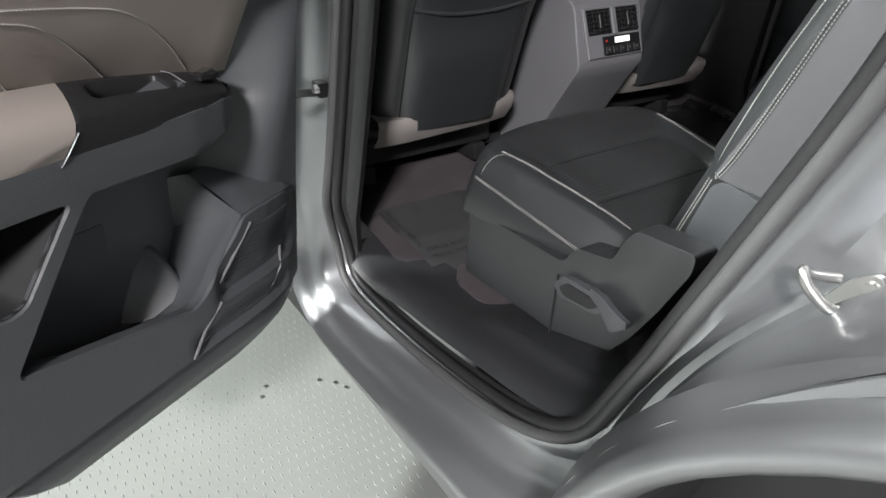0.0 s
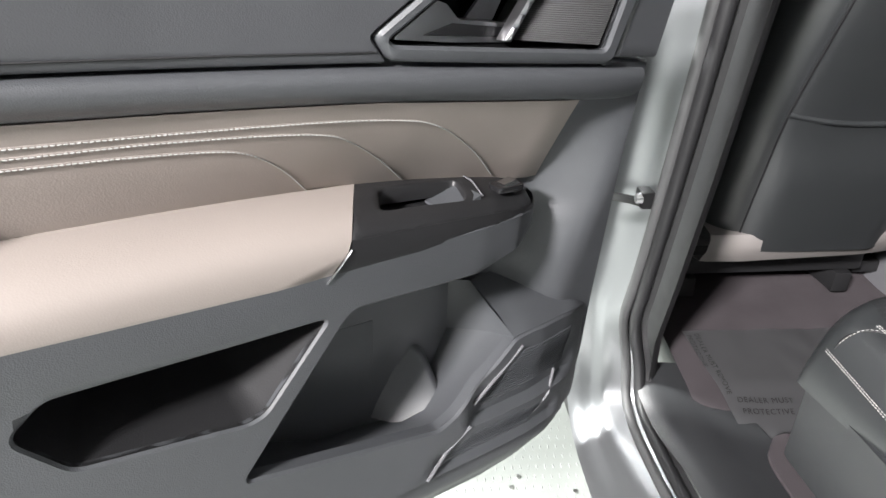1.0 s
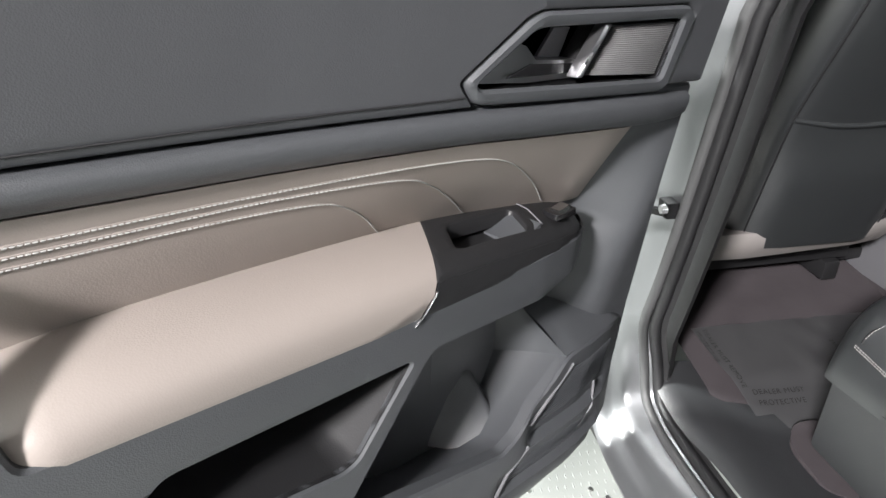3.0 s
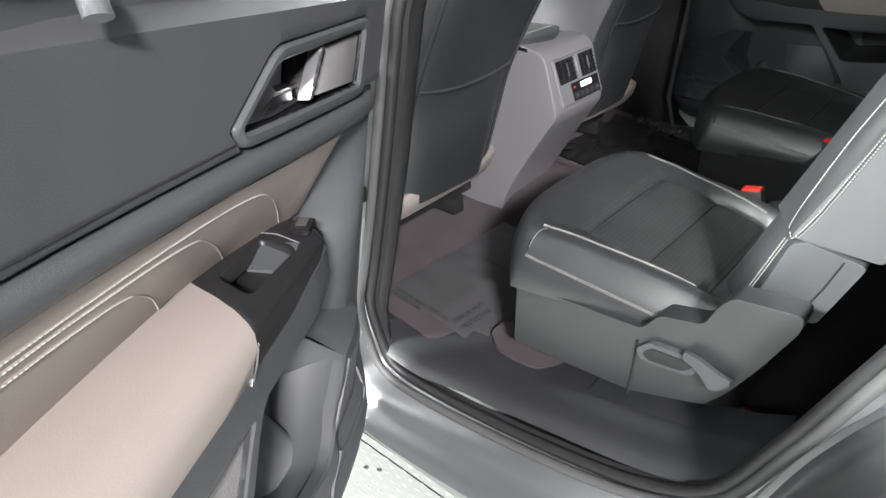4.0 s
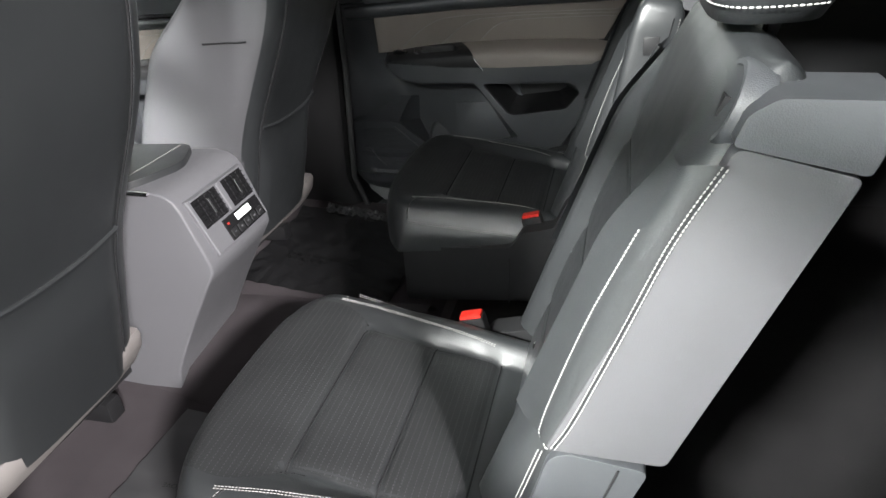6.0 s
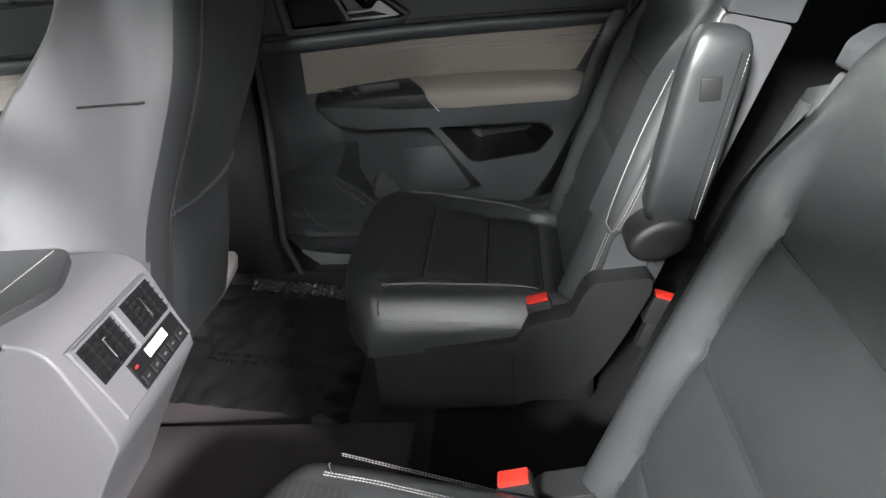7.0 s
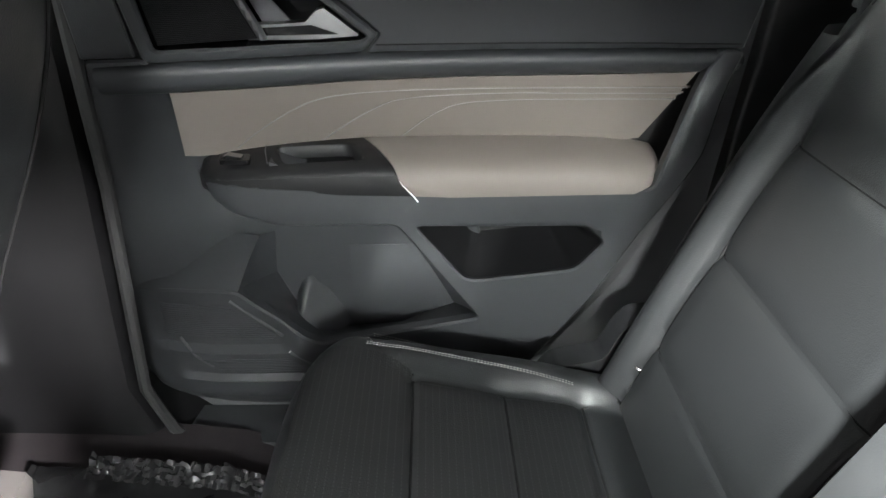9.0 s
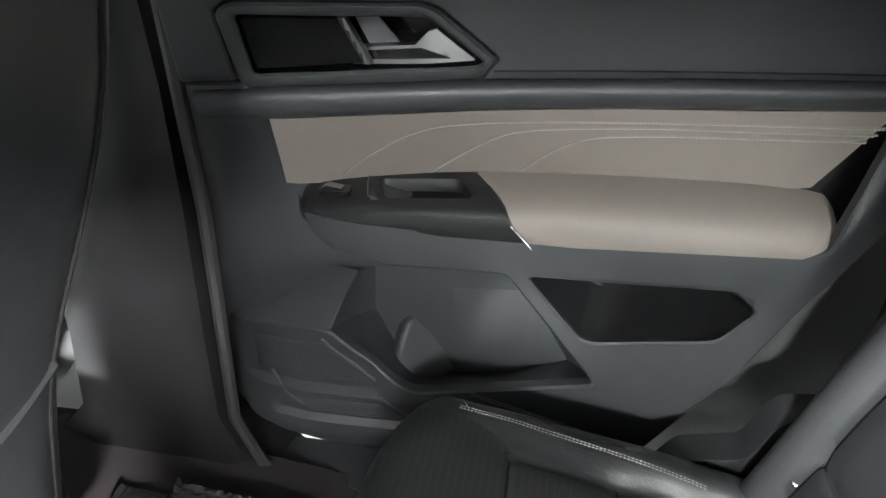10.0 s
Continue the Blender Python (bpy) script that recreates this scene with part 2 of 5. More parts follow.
part("floor_bolts", bm, STEEL, hall_floor, "small dark floor bolts")
part("floor_joint", box(-4, 6, -0.748, -0.744, GROUND - 0.001, GROUND + 0.0006, 0), SEAM, hall_floor)
for i, (x0, x1, y0, y1) in enumerate(((-9.2, -9, -9, 8), (11, 11.2, -9, 8), (-9, 11, -9.2, -9), (-9, 11, 4.2, 4.4))):
    tagged(part(f"wall_{i + 1}", box(x0, x1, y0, y1, GROUND, 4.2, 0), WALL), "plain white painted hall wall", "wall", kind="structure")
tagged(part("ceiling", box(-9, 11, -9, 8, 4.2, 4.3, 0), WALL), "plain white hall ceiling", "ceiling", kind="structure")

# ---- body shell ----
car = thing("car", "silver painted sport utility vehicle with an open rear doorway", "car")
LOOP = [(0.43, 1.45), (0.378, 1.19), (0.320, 0.95), (0.265, 0.75), (0.226, 0.62), (0.224, 0.545), (0.262, 0.496), (0.40, 0.492), (0.60, 0.512), (0.78, 0.548), (0.885, 0.61), (0.945, 0.73), (0.99, 0.84), (1.045, 0.98), (1.09, 1.10), (1.115, 1.19), (1.125, 1.28), (1.130, 1.42), (1.10, 1.56), (1.0, 1.66), (0.8, 1.70), (0.55, 1.69), (0.44, 1.62)]
SEAL = blend([(x, 0, z) for x, z in LOOP], 5, True)
# turning inward above the belt: the sides lean in
def side_y(z):
    return lerp([(0.4, 0.0), (1.2, 0.0), (1.7, 0.14), (2.0, 0.2)], z)


def even(prof, n=16):
    """The first four points kept, the rest of the profile in n even steps."""
    head, pts = prof[:4], prof[3:]
    run = [0.0]
    for p, q in zip(pts, pts[1:]):
        run.append(run[-1] + math.dist(p, q))
    at = [(lerp(list(zip(run, [p[0] for p in pts])), run[-1] * k / n), lerp(list(zip(run, [p[1] for p in pts])), run[-1] * k / n)) for k in range(1, n + 1)]
    return head + at


FRONT = even([(-0.012, -0.70), (-0.006, -0.760), (0.0, -0.775), (0.010, -0.795), (0.016, -0.822), (0.022, -0.842), (0.032, -0.849), (0.040, -0.856), (0.046, -0.872), (0.054, -0.887), (0.066, -0.895), (0.080, -0.890), (0.11, -0.865)])
REAR = even([(-0.015, -0.70), (-0.006, -0.760), (0.0, -0.775), (0.012, -0.780), (0.018, -0.781), (0.040, -0.778), (0.052, -0.764), (0.062, -0.756), (0.112, -0.756), (0.124, -0.768), (0.134, -0.798), (0.144, -0.810), (0.156, -0.812), (0.165, -0.822), (0.175, -0.850), (0.187, -0.862), (0.205, -0.866), (0.23, -0.905)], 16)
PILLAR = even([(-0.012, -0.70), (-0.006, -0.760), (0.0, -0.775), (0.010, -0.785), (0.022, -0.792), (0.045, -0.795), (0.070, -0.800), (0.095, -0.812), (0.110, -0.835), (0.120, -0.862), (0.130, -0.885), (0.140, -0.90)])


def body_rings(prof_f, prof_r, sgn=1):
    m, rings = len(SEAL), []
    for k in range(len(prof_f)):
        ring = []
        for i, p in enumerate(SEAL):
            d = (SEAL[(i + 1) % m] - SEAL[i - 1]).normalized()
            n = Vector((-d.z, 0, d.x))
            if n.dot(p - Vector((0.68, 0, 1.05))) < 0:
                n = -n
            w = min(1, max(0, n.x * 1.4)) if p.z < 1.5 else 0
            off = prof_f[k][0] * (1 - w) + prof_r[k][0] * w
            y = prof_f[k][1] * (1 - w) + prof_r[k][1] * w
            v = smooth(0.50, 0.82, p.z) * smooth(1.66, 1.52, p.z) * smooth(0.62, 0.48, p.x)
            off += (PILLAR[k][0] - prof_f[k][0]) * v
            y += (PILLAR[k][1] - prof_f[k][1]) * v
            q = p + n * off
            # the middle pillar stands further out than the sill
            y -= 0.032 * smooth(0.54, 0.70, p.z) * smooth(0.56, 0.45, p.x)
            # the rear edge bends round the wheel arch
            c = Vector((1.60, 0, 0.46))
            far = (q - c).length
            if far < 0.69 and q.z < 1.2:
                q = c + (q - c) * (0.69 - 0.24 * (0.69 - far)) / far
            ring.append((q.x, sgn * (y + side_y(q.z)), q.z))
        rings.append(ring)
    return rings


rings = body_rings(FRONT, REAR)
part("door_jamb", loft(rings[2:], True, False), PAINT, car, "silver painted stepped door opening")
part("door_seal", tube([(p[0], p[1] - 0.004, p[2]) for p in rings[2]], 0.010, 14, True), DARK, car, "black inner bead of the door seal", 70)
part("seal_lip", tube([(p[0], p[1] - 0.006, p[2]) for p in rings[3]], 0.0085, 12, True), RUBBER, car, "grey rubber outer lip of the door seal", 70)
part("opening_trim", loft(rings[1:3], True, False), DARK, car, "black plastic trim round the doorway")

# outer skin, rocker, wheel arch
part("rocker", loft([[(-1.2, y, z), (2.6, y, z + 0.08)] for y, z in ((-0.855, 0.395), (-0.872, 0.375), (-0.868, 0.34), (-0.80, 0.31))], False, False), DARK, car, "black plastic lower rocker cladding")
def arc(r, y, n=36):
    return [(1.60 + r * math.cos(math.pi * k / n), y, 0.46 + r * math.sin(math.pi * k / n)) for k in range(n + 1)]


part("wheel_arch_lip", loft([arc(r, y) for r, y in ((0.600, -0.880), (0.606, -0.925), (0.611, -0.940), (0.617, -0.946), (0.626, -0.947), (0.635, -0.942), (0.641, -0.930), (0.647, -0.915), (0.654, -0.904), (0.662, -0.885))], False, False), PAINT, car, "flared silver wheel arch with a rolled lip", 60)
part("wheel_arch_liner", loft([arc(r, y) for r, y in ((0.603, -0.90), (0.598, -0.88), (0.585, -0.70))], False, False), DARK, car, "black plastic wheel arch liner")
part("wheel_arch_wall", plate([(x, z) for x, y, z in arc(0.60, 0)], (), -0.72, -0.70, "y"), DARK, car)
part("roof", plate(rounded([(-0.6, -0.66), (3.0, -0.66), (3.0, 0.66), (-0.6, 0.66)], 0.1), (), 1.72, 1.76, "z", 0.01), PAINT, car)
part("headliner", plate(rounded([(-0.6, -0.66), (3.0, -0.66), (3.0, 0.66), (-0.6, 0.66)], 0.1), (), 1.69, 1.715, "z"), HEAD, car)
skirt = [(p[0], p[2]) for p in rings[-1] if p[0] > 0.72 and p[2] < 1.36]
skirt.sort(key=lambda p: math.atan2(p[1] - 1.05, p[0] - 0.68))
skirt = [p for p in skirt if p[1] > 0.46]
part("quarter_panel", plate(skirt + [(3.0, 1.36), (3.0, 0.50)] + [(1.60 + 0.648 * math.cos(a), 0.46 + 0.648 * math.sin(a)) for a in [math.pi * k / 24 for k in range(25)]], (), -0.914, -0.908, "y"), PAINT, car, "silver painted rear quarter panel")
part("inner_side", box(-1.3, 1.25, 0.93, 0.95, 0.4, 1.25, 0), PAINT, car)
part("rear_pillar_trim", plate([(1.150, 1.30), (1.155, 1.70), (2.95, 1.70), (2.95, 0.5), (0.96, 0.5), (0.97, 0.66), (1.06, 0.86), (1.125, 1.05)], (), -0.735, -0.70, "y", 0.006, warp=lambda a, b: side_y(b) + 0.02), DARK, car, "black rear quarter interior trim")
part("rear_pillar_trim", plate([(0.98, 1.20), (1.05, 1.70), (2.95, 1.70), (2.95, 0.5), (0.92, 0.5)], (), 0.72, 0.75, "y", 0.006, warp=lambda a, b: -side_y(b)), DARK, car, "black rear quarter interior trim")
part("front_pillar_panel", plate([(-0.02, 1.72), (0.16, 1.72), (0.06, 1.2), (0.02, 0.9), (0.0, 0.5), (-0.15, 0.5), (-0.10, 0.9)], (), -0.70, -0.67, "y", 0.01, warp=lambda a, b: side_y(b)), PLASTIC, car, "charcoal plastic door pillar trim")
pil = []
for z, x in ((0.52, 0.226), (0.62, 0.226), (0.75, 0.265), (0.95, 0.320), (1.19, 0.378), (1.45, 0.43), (1.69, 0.44)):
    y = side_y(z)
    pil.append([(x - a, b + y, z) for a, b in ((-0.006, -0.765), (-0.002, -0.757), (0.008, -0.748), (0.03, -0.742), (0.16, -0.735), (0.28, -0.735), (0.28, -0.76))])
part("centre_pillar_trim", loft(pil, False, False), DARK, car, "charcoal plastic centre pillar trim")
# end wall in the same darkened colour, to keep the rear cabin dim
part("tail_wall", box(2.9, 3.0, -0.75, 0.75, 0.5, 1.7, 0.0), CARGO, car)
part("dashboard", box(-1.35, -1.05, -0.75, 0.75, 0.5, 1.12, 0.05), DARK, car)

# cabin floor
floor_prof = [(-1.3, 0.64), (-0.3, 0.60), (0.05, 0.565), (0.25, 0.535), (0.42, 0.475), (0.50, 0.47), (0.54, 0.50), (0.62, 0.53), (0.9, 0.54), (1.3, 0.56), (2.95, 0.58)]
cabin_floor = tagged(part("cabin_floor", loft([[(x, y, z) for x, z in floor_prof if x < 0.55] for y in (-0.70, -0.3, 0.0, 0.3, 0.73)], False, False), CARPET), "plum-grey cut pile car carpet", "carpet", kind="structure")
# floor from here back is coloured near black for the shade under the seats
tagged(part("cargo_floor", loft([[(x, y, z) for x, z in floor_prof if x > 0.52] for y in (-0.70, -0.3, 0.0, 0.3, 0.73)], False, False), CARGO), "carpet under and behind the second row, shade put into its colour", "carpet", kind="structure")
# sill trims
sill = [(0.19, -0.765, 0.535), (0.30, -0.765, 0.515), (0.45, -0.765, 0.515), (0.62, -0.765, 0.535), (0.80, -0.765, 0.565), (0.93, -0.765, 0.62)]
rows = []
for dy, dz, step in ((0.0, 0.0, 0.0), (0.015, 0.010, 0.0), (0.035, 0.013, 0.0), (0.060, 0.012, 0.0), (0.080, 0.010, 0.002), (0.092, 0.008, 0.008), (0.104, 0.006, 0.010), (0.135, 0.004, 0.009), (0.175, 0.002, 0.008), (0.180, -0.05, -0.04)):
    rows.append([(x, y + dy - 0.02 * smooth(0.45, 0.30, x), z + dz + step * smooth(0.50, 0.60, x)) for x, y, z in blend(sill, 8)])
sill_trim = tagged(part("sill_trim", loft(rows, False, False), SILL), "charcoal grained plastic door sill scuff trim", "sill trim", kind="structure")
bm = bmesh.new()
for k in range(22):
    y = -0.664 + k * 0.0034
    bm2 = box(0.62, 0.86, y, y + 0.0017, 0.0, 0.0009, 0)
    me = bpy.data.meshes.new("tmp")
    bm2.to_mesh(me)
    bm2.free()
    bm.from_mesh(me)
for v in bm.verts:
    v.co.z += lerp([(0.6, 0.551), (0.62, 0.553), (0.8, 0.583), (0.95, 0.634)], v.co.x) - 0.003
part("tread_ribs", bm, SILL, sill_trim, "fine ribbed tread strip")
right_sill = tagged(part("sill_trim_right", loft([[(x, y, z - 0.02 * (x + 0.3)) for x in (-0.6, -0.1, 0.3, 0.7, 1.0)] for y, z in ((0.60, 0.46), (0.62, 0.50), (0.66, 0.515), (0.70, 0.51), (0.71, 0.535), (0.75, 0.54), (0.80, 0.535))], False, False), PLASTIC), "charcoal plastic door sill trim", "sill trim", kind="structure")
pil = []
for z, x0, x1, y in ((0.50, -0.30, 0.19, 0.70), (0.56, -0.22, 0.125, 0.70), (0.65, -0.13, 0.105, 0.69), (0.80, -0.09, 0.125, 0.675), (1.0, -0.07, 0.148, 0.665), (1.15, -0.06, 0.160, 0.66), (1.3, -0.05, 0.175, 0.635), (1.72, 0.0, 0.21, 0.55)):
    pil.append([(x0, y + 0.07, z), (x0, y + 0.01, z), (x0 + 0.03, y, z), (x0 + 0.09, y - 0.012, z), (x1 - 0.03, y - 0.004, z), (x1 - 0.008, y + 0.012, z), (x1, y + 0.05, z), (x1, y + 0.11, z)])
tagged(part("pillar_trim", loft(pil, True, True), DARK), "black plastic centre pillar trim beside the far door", "pillar trim", kind="structure")
part("pillar_seal", tube([(0.22, 0.715, 0.49), (0.145, 0.715, 0.55), (0.122, 0.705, 0.65), (0.14, 0.695, 0.8), (0.163, 0.685, 1.0), (0.192, 0.65, 1.3)], 0.009), RUBBER, car, "dark rubber door seal")

# ---- doors ----
def inside(P, loop):
    """Which of the points P lie in a 2D loop."""
    x, y = P[:, 0], P[:, 1]
    hit = np.zeros(len(P), bool)
    for (ax, ay), (bx, by) in zip(loop, loop[1:] + loop[:1]):
        if ay != by:
            hit ^= ((ay > y) != (by > y)) & (x < (bx - ax) * (y - ay) / (by - ay) + ax)
    return hit


def gap_to(P, loop):
    """How far the points P lie from a 2D loop."""
    d = np.full(len(P), 9.0)
    for a, b in zip(loop, loop[1:] + loop[:1]):
        a, v = np.array(a), np.array(b) - np.array(a)
        k = np.clip(((P - a) @ v) / max(1e-12, v @ v), 0, 1)
        d = np.minimum(d, np.linalg.norm(P - a - k[:, None] * v, axis=1))
    return d


def dense(loop, step):
    out = []
    for a, b in zip(loop, loop[1:] + loop[:1]):
        n = max(1, int(math.dist(a, b) / step))
        out += [(a[0] + (b[0] - a[0]) * k / n, a[1] + (b[1] - a[1]) * k / n) for k in range(n)]
    return out


def sheet(outer, holes, depth, step=0.010, back=0.014, lip=0.003):
    """A moulded skin over the plane of u and z: its outline and holes keep crisp rolled edges, depth(u, z) gives its relief."""
    loops = [dense(list(l), step) for l in (outer, *holes)]
    lo, hi = np.min(loops[0], axis=0), np.max(loops[0], axis=0)
    G = np.array([(a, b) for a in np.arange(lo[0], hi[0], step) for b in np.arange(lo[1], hi[1], step)])
    keep = inside(G, loops[0])
    for l in loops[1:]:
        keep &= ~inside(G, l)
    for l in loops:
        keep &= gap_to(G, l) > lip + step * 0.5
    pts, edges = [], []
    for n, l in enumerate(loops):
        m, first = len(l), len(pts)
        pts += l
        edges += [(first + k, first + (k + 1) % m) for k in range(m)]
        A = np.array(l)
        d = np.roll(A, -1, 0) - np.roll(A, 1, 0)
        nrm = np.stack([-d[:, 1], d[:, 0]], 1) / np.maximum(1e-9, np.linalg.norm(d, axis=1))[:, None]
        if inside(A[:1] + nrm[:1] * 0.001, l)[0] != (n == 0):
            nrm = -nrm
        pts += [tuple(p) for p in A + nrm * lip]
    pts += [tuple(p) for p in G[keep]]
    V, _, F, _, _, _ = geometry.delaunay_2d_cdt([Vector(p) for p in pts], edges, [], 0, 1e-7)
    P = np.array([v[:] for v in V])
    C = np.array([P[list(f)].mean(0) for f in F])
    ok = inside(C, loops[0])
    edge = gap_to(P, loops[0])
    for l in loops[1:]:
        ok &= ~inside(C, l)
        edge = np.minimum(edge, gap_to(P, l))
    bm = bmesh.new()
    W = [bm.verts.new((p[0], depth(p[0], p[1]) + lip * max(0.0, 1 - e / lip) ** 2, p[1])) for p, e in zip(P, edge)]
    for f, good in zip(F, ok):
        if good:
            bm.faces.new([W[k] for k in f])
    got = bmesh.ops.extrude_edge_only(bm, edges=[e for e in bm.edges if e.is_boundary])
    bmesh.ops.translate(bm, verts=[v for v in got["geom"] if isinstance(v, bmesh.types.BMVert)], vec=(0, back, 0))
    bmesh.ops.delete(bm, geom=[v for v in bm.verts if not v.link_faces], context="VERTS")
    return bm


def door(name, where, label, windows=True):
    global XF
    XF = where
    # metal shell
    d = part(name, plate(rounded([(0.16, 1.26), (0.13, 0.95), (0.085, 0.72), (0.10, 0.60), (0.17, 0.555), (0.62, 0.55), (0.74, 0.60), (0.86, 0.76), (0.96, 0.95), (1.03, 1.1), (1.04, 1.26)], 0.03), (), 0.806, 0.91, "y", 0.012), PAINT, car, label)
    col = lambda z: lerp([(0.58, 0.762), (0.64, 0.757), (0.713, 0.75), (0.835, 0.73), (0.95, 0.705), (1.05, 0.684), (1.157, 0.663)], z)
    deep = lambda z: lerp([(0.60, 0.800), (0.80, 0.798), (0.93, 0.786), (0.98, 0.772), (1.03, 0.756), (1.115, 0.684), (1.157, 0.664)], z)
    part("front_column", sheet(rounded([(0.187, 1.157), (0.172, 1.05), (0.15, 0.95), (0.123, 0.835), (0.100, 0.713), (0.105, 0.64), (0.14, 0.597), (0.62, 0.60), (0.67, 0.77), (0.62, 0.95), (0.60, 0.982), (0.30, 0.982), (0.243, 1.02), (0.264, 1.118), (0.260, 1.150), (0.25, 1.157)], 0.006), (), lambda u, z: col(z) + (deep(z) - col(z)) * smooth(0.180, lerp([(0.90, 0.305), (0.98, 0.250), (1.2, 0.250)], z), u), 0.012, 0.03), PLASTIC, d, "charcoal front column of the door trim")
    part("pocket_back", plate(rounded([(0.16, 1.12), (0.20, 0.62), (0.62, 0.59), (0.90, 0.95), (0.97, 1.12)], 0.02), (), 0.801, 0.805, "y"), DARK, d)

    # lower trim: armrest band, strut and ledge in one moulding round the two pockets
    def relief(u, z):
        y = 0.704 + lerp([(0.09, 0.055), (0.13, 0.031), (0.18, 0.012), (0.24, 0.002), (0.30, 0.0), (1.2, 0.0)], u) * smooth(0.95, 0.85, z)
        y += lerp([(0.265, 0.030), (0.28, 0.018), (0.31, 0.006), (0.37, 0.0), (1.2, 0.0)], u) * smooth(0.90, 0.94, z)
        y += -0.006 * smooth(0.90, 0.955, z) + 0.045 * smooth(0.98, 1.12, z)
        y += 0.010 * smooth(0.657, 0.648, z) + 0.020 * smooth(0.63, 0.585, z)
        scoop = smooth(0.13, 0.17, u) * smooth(0.365, 0.335, u) * smooth(0.80, 0.73, z) * smooth(0.712, 0.720, z)
        return y + 0.012 * scoop + 0.009 * smooth(0.17, 0.20, u) * smooth(0.42, 0.39, u) * smooth(0.705, 0.668, z) * smooth(0.656, 0.662, z)

    pock_a = rounded([(0.808, 0.891), (0.782, 0.9165), (0.66, 0.9185), (0.549, 0.921), (0.614, 0.838), (0.630, 0.833), (0.771, 0.848)], 0.010)
    trim = [(0.270, 0.986), (0.280, 0.962), (0.305, 0.944), (0.367, 0.926), (0.523, 0.924), (0.637, 0.768), (0.402, 0.728), (0.380, 0.738), (0.292, 0.820), (0.262, 0.824), (0.20, 0.823), (0.124, 0.816), (0.100, 0.715), (0.106, 0.645), (0.145, 0.600), (0.30, 0.585), (0.60, 0.59), (0.70, 0.66), (0.80, 0.80), (0.853, 0.898), (0.885, 0.955), (0.925, 1.02), (0.968, 1.135), (0.940, 1.140), (0.927, 1.12), (0.874, 1.010), (0.862, 0.972), (0.55, 0.974), (0.30, 0.988)]
    part("lower_trim", sheet(rounded(trim, 0.008), (pock_a,), relief, 0.009), PLASTIC, d, "charcoal grained lower door trim round two map pockets")
    # upper pocket: sloping floor, far and forward walls; black colour stands in for shade
    back = [(0.770, 0.884), (0.745, 0.905), (0.66, 0.910), (0.585, 0.918), (0.632, 0.868), (0.642, 0.864), (0.745, 0.872)]
    rr = [[(a, y, b) for a, b in dense(list(loop), 9)] for y, loop in ((0.706, pock_a), (0.712, pock_a), (0.798, rounded(back, 0.004)))]
    part("upper_pocket", loft(rr, True, "end"), DARK, d, "upper map pocket, its shade put in as black", 30)
    # lower pocket: walls run in from its rim, behind the ledge
    rim = [(0.318, 0.770, 0.878), (0.306, 0.748, 0.853), (0.292, 0.708, 0.821), (0.335, 0.708, 0.780), (0.380, 0.708, 0.738), (0.402, 0.708, 0.729), (0.52, 0.708, 0.747), (0.637, 0.708, 0.768), (0.58, 0.708, 0.846), (0.523, 0.708, 0.924)]
    ends = [(0.345, 0.799, 0.872), (0.338, 0.799, 0.850), (0.328, 0.799, 0.800), (0.350, 0.799, 0.745), (0.395, 0.799, 0.700), (0.42, 0.799, 0.69), (0.52, 0.799, 0.70), (0.60, 0.799, 0.735), (0.55, 0.799, 0.83), (0.510, 0.799, 0.924)]
    rr = []
    for k in range(7):
        t = k / 6
        rr.append([(a[0] + (b[0] - a[0]) * t ** 1.5, a[1] + (b[1] - a[1]) * t, a[2] + (b[2] - a[2]) * t) for a, b in zip(rim, ends)])
    part("lower_pocket", loft(rr, False, False), PLASTIC, d, "lower map pocket", 30)
    part("pocket_panel", plate(rounded([(0.443, 0.846), (0.60, 0.846), (0.62, 0.70), (0.443, 0.70)], 0.004), (), 0.793, 0.80, "y", 0.002), PLASTIC, d, "raised panel in the pocket")
    # sloping top of the ledge
    front = blend([(0.118, 0.742, 0.812), (0.16, 0.722, 0.821), (0.20, 0.7155, 0.8235), (0.262, 0.7075, 0.8245), (0.285, 0.7075, 0.8225), (0.2925, 0.7085, 0.8205)], 4)
    ridge = blend([(0.118, 0.768, 0.826), (0.16, 0.785, 0.865), (0.20, 0.786, 0.872), (0.262, 0.782, 0.876), (0.29, 0.779, 0.877), (0.318, 0.771, 0.877)], 4)
    part("ledge_top", loft([[tuple(p.lerp(q, k / 5) + Vector((0, 0, 0.004 * math.sin(math.pi * k / 5)))) for p, q in zip(front, ridge)] for k in range(6)], False, False), PLASTIC, d, "sloping top of the lower ledge", 60)
    rr = []
    for u, y, z, left, right in ((0.377, 0.730, 0.700, 0.440, 0.345), (0.366, 0.748, 0.722, 0.432, 0.350), (0.362, 0.764, 0.738, 0.424, 0.350), (0.368, 0.778, 0.762, 0.412, 0.354), (0.374, 0.788, 0.780, 0.398, 0.362), (0.378, 0.797, 0.790, 0.386, 0.372)):
        rr.append([(left, 0.800, z), (u + 0.014, y + 0.010, z), (u + 0.006, y + 0.002, z), (u, y, z), (u - 0.005, y + 0.004, z), (right, 0.802, z)])
    part("bottle_rest", loft(rr, True, True), PLASTIC, d, "upright divider fin in the pocket", 60)
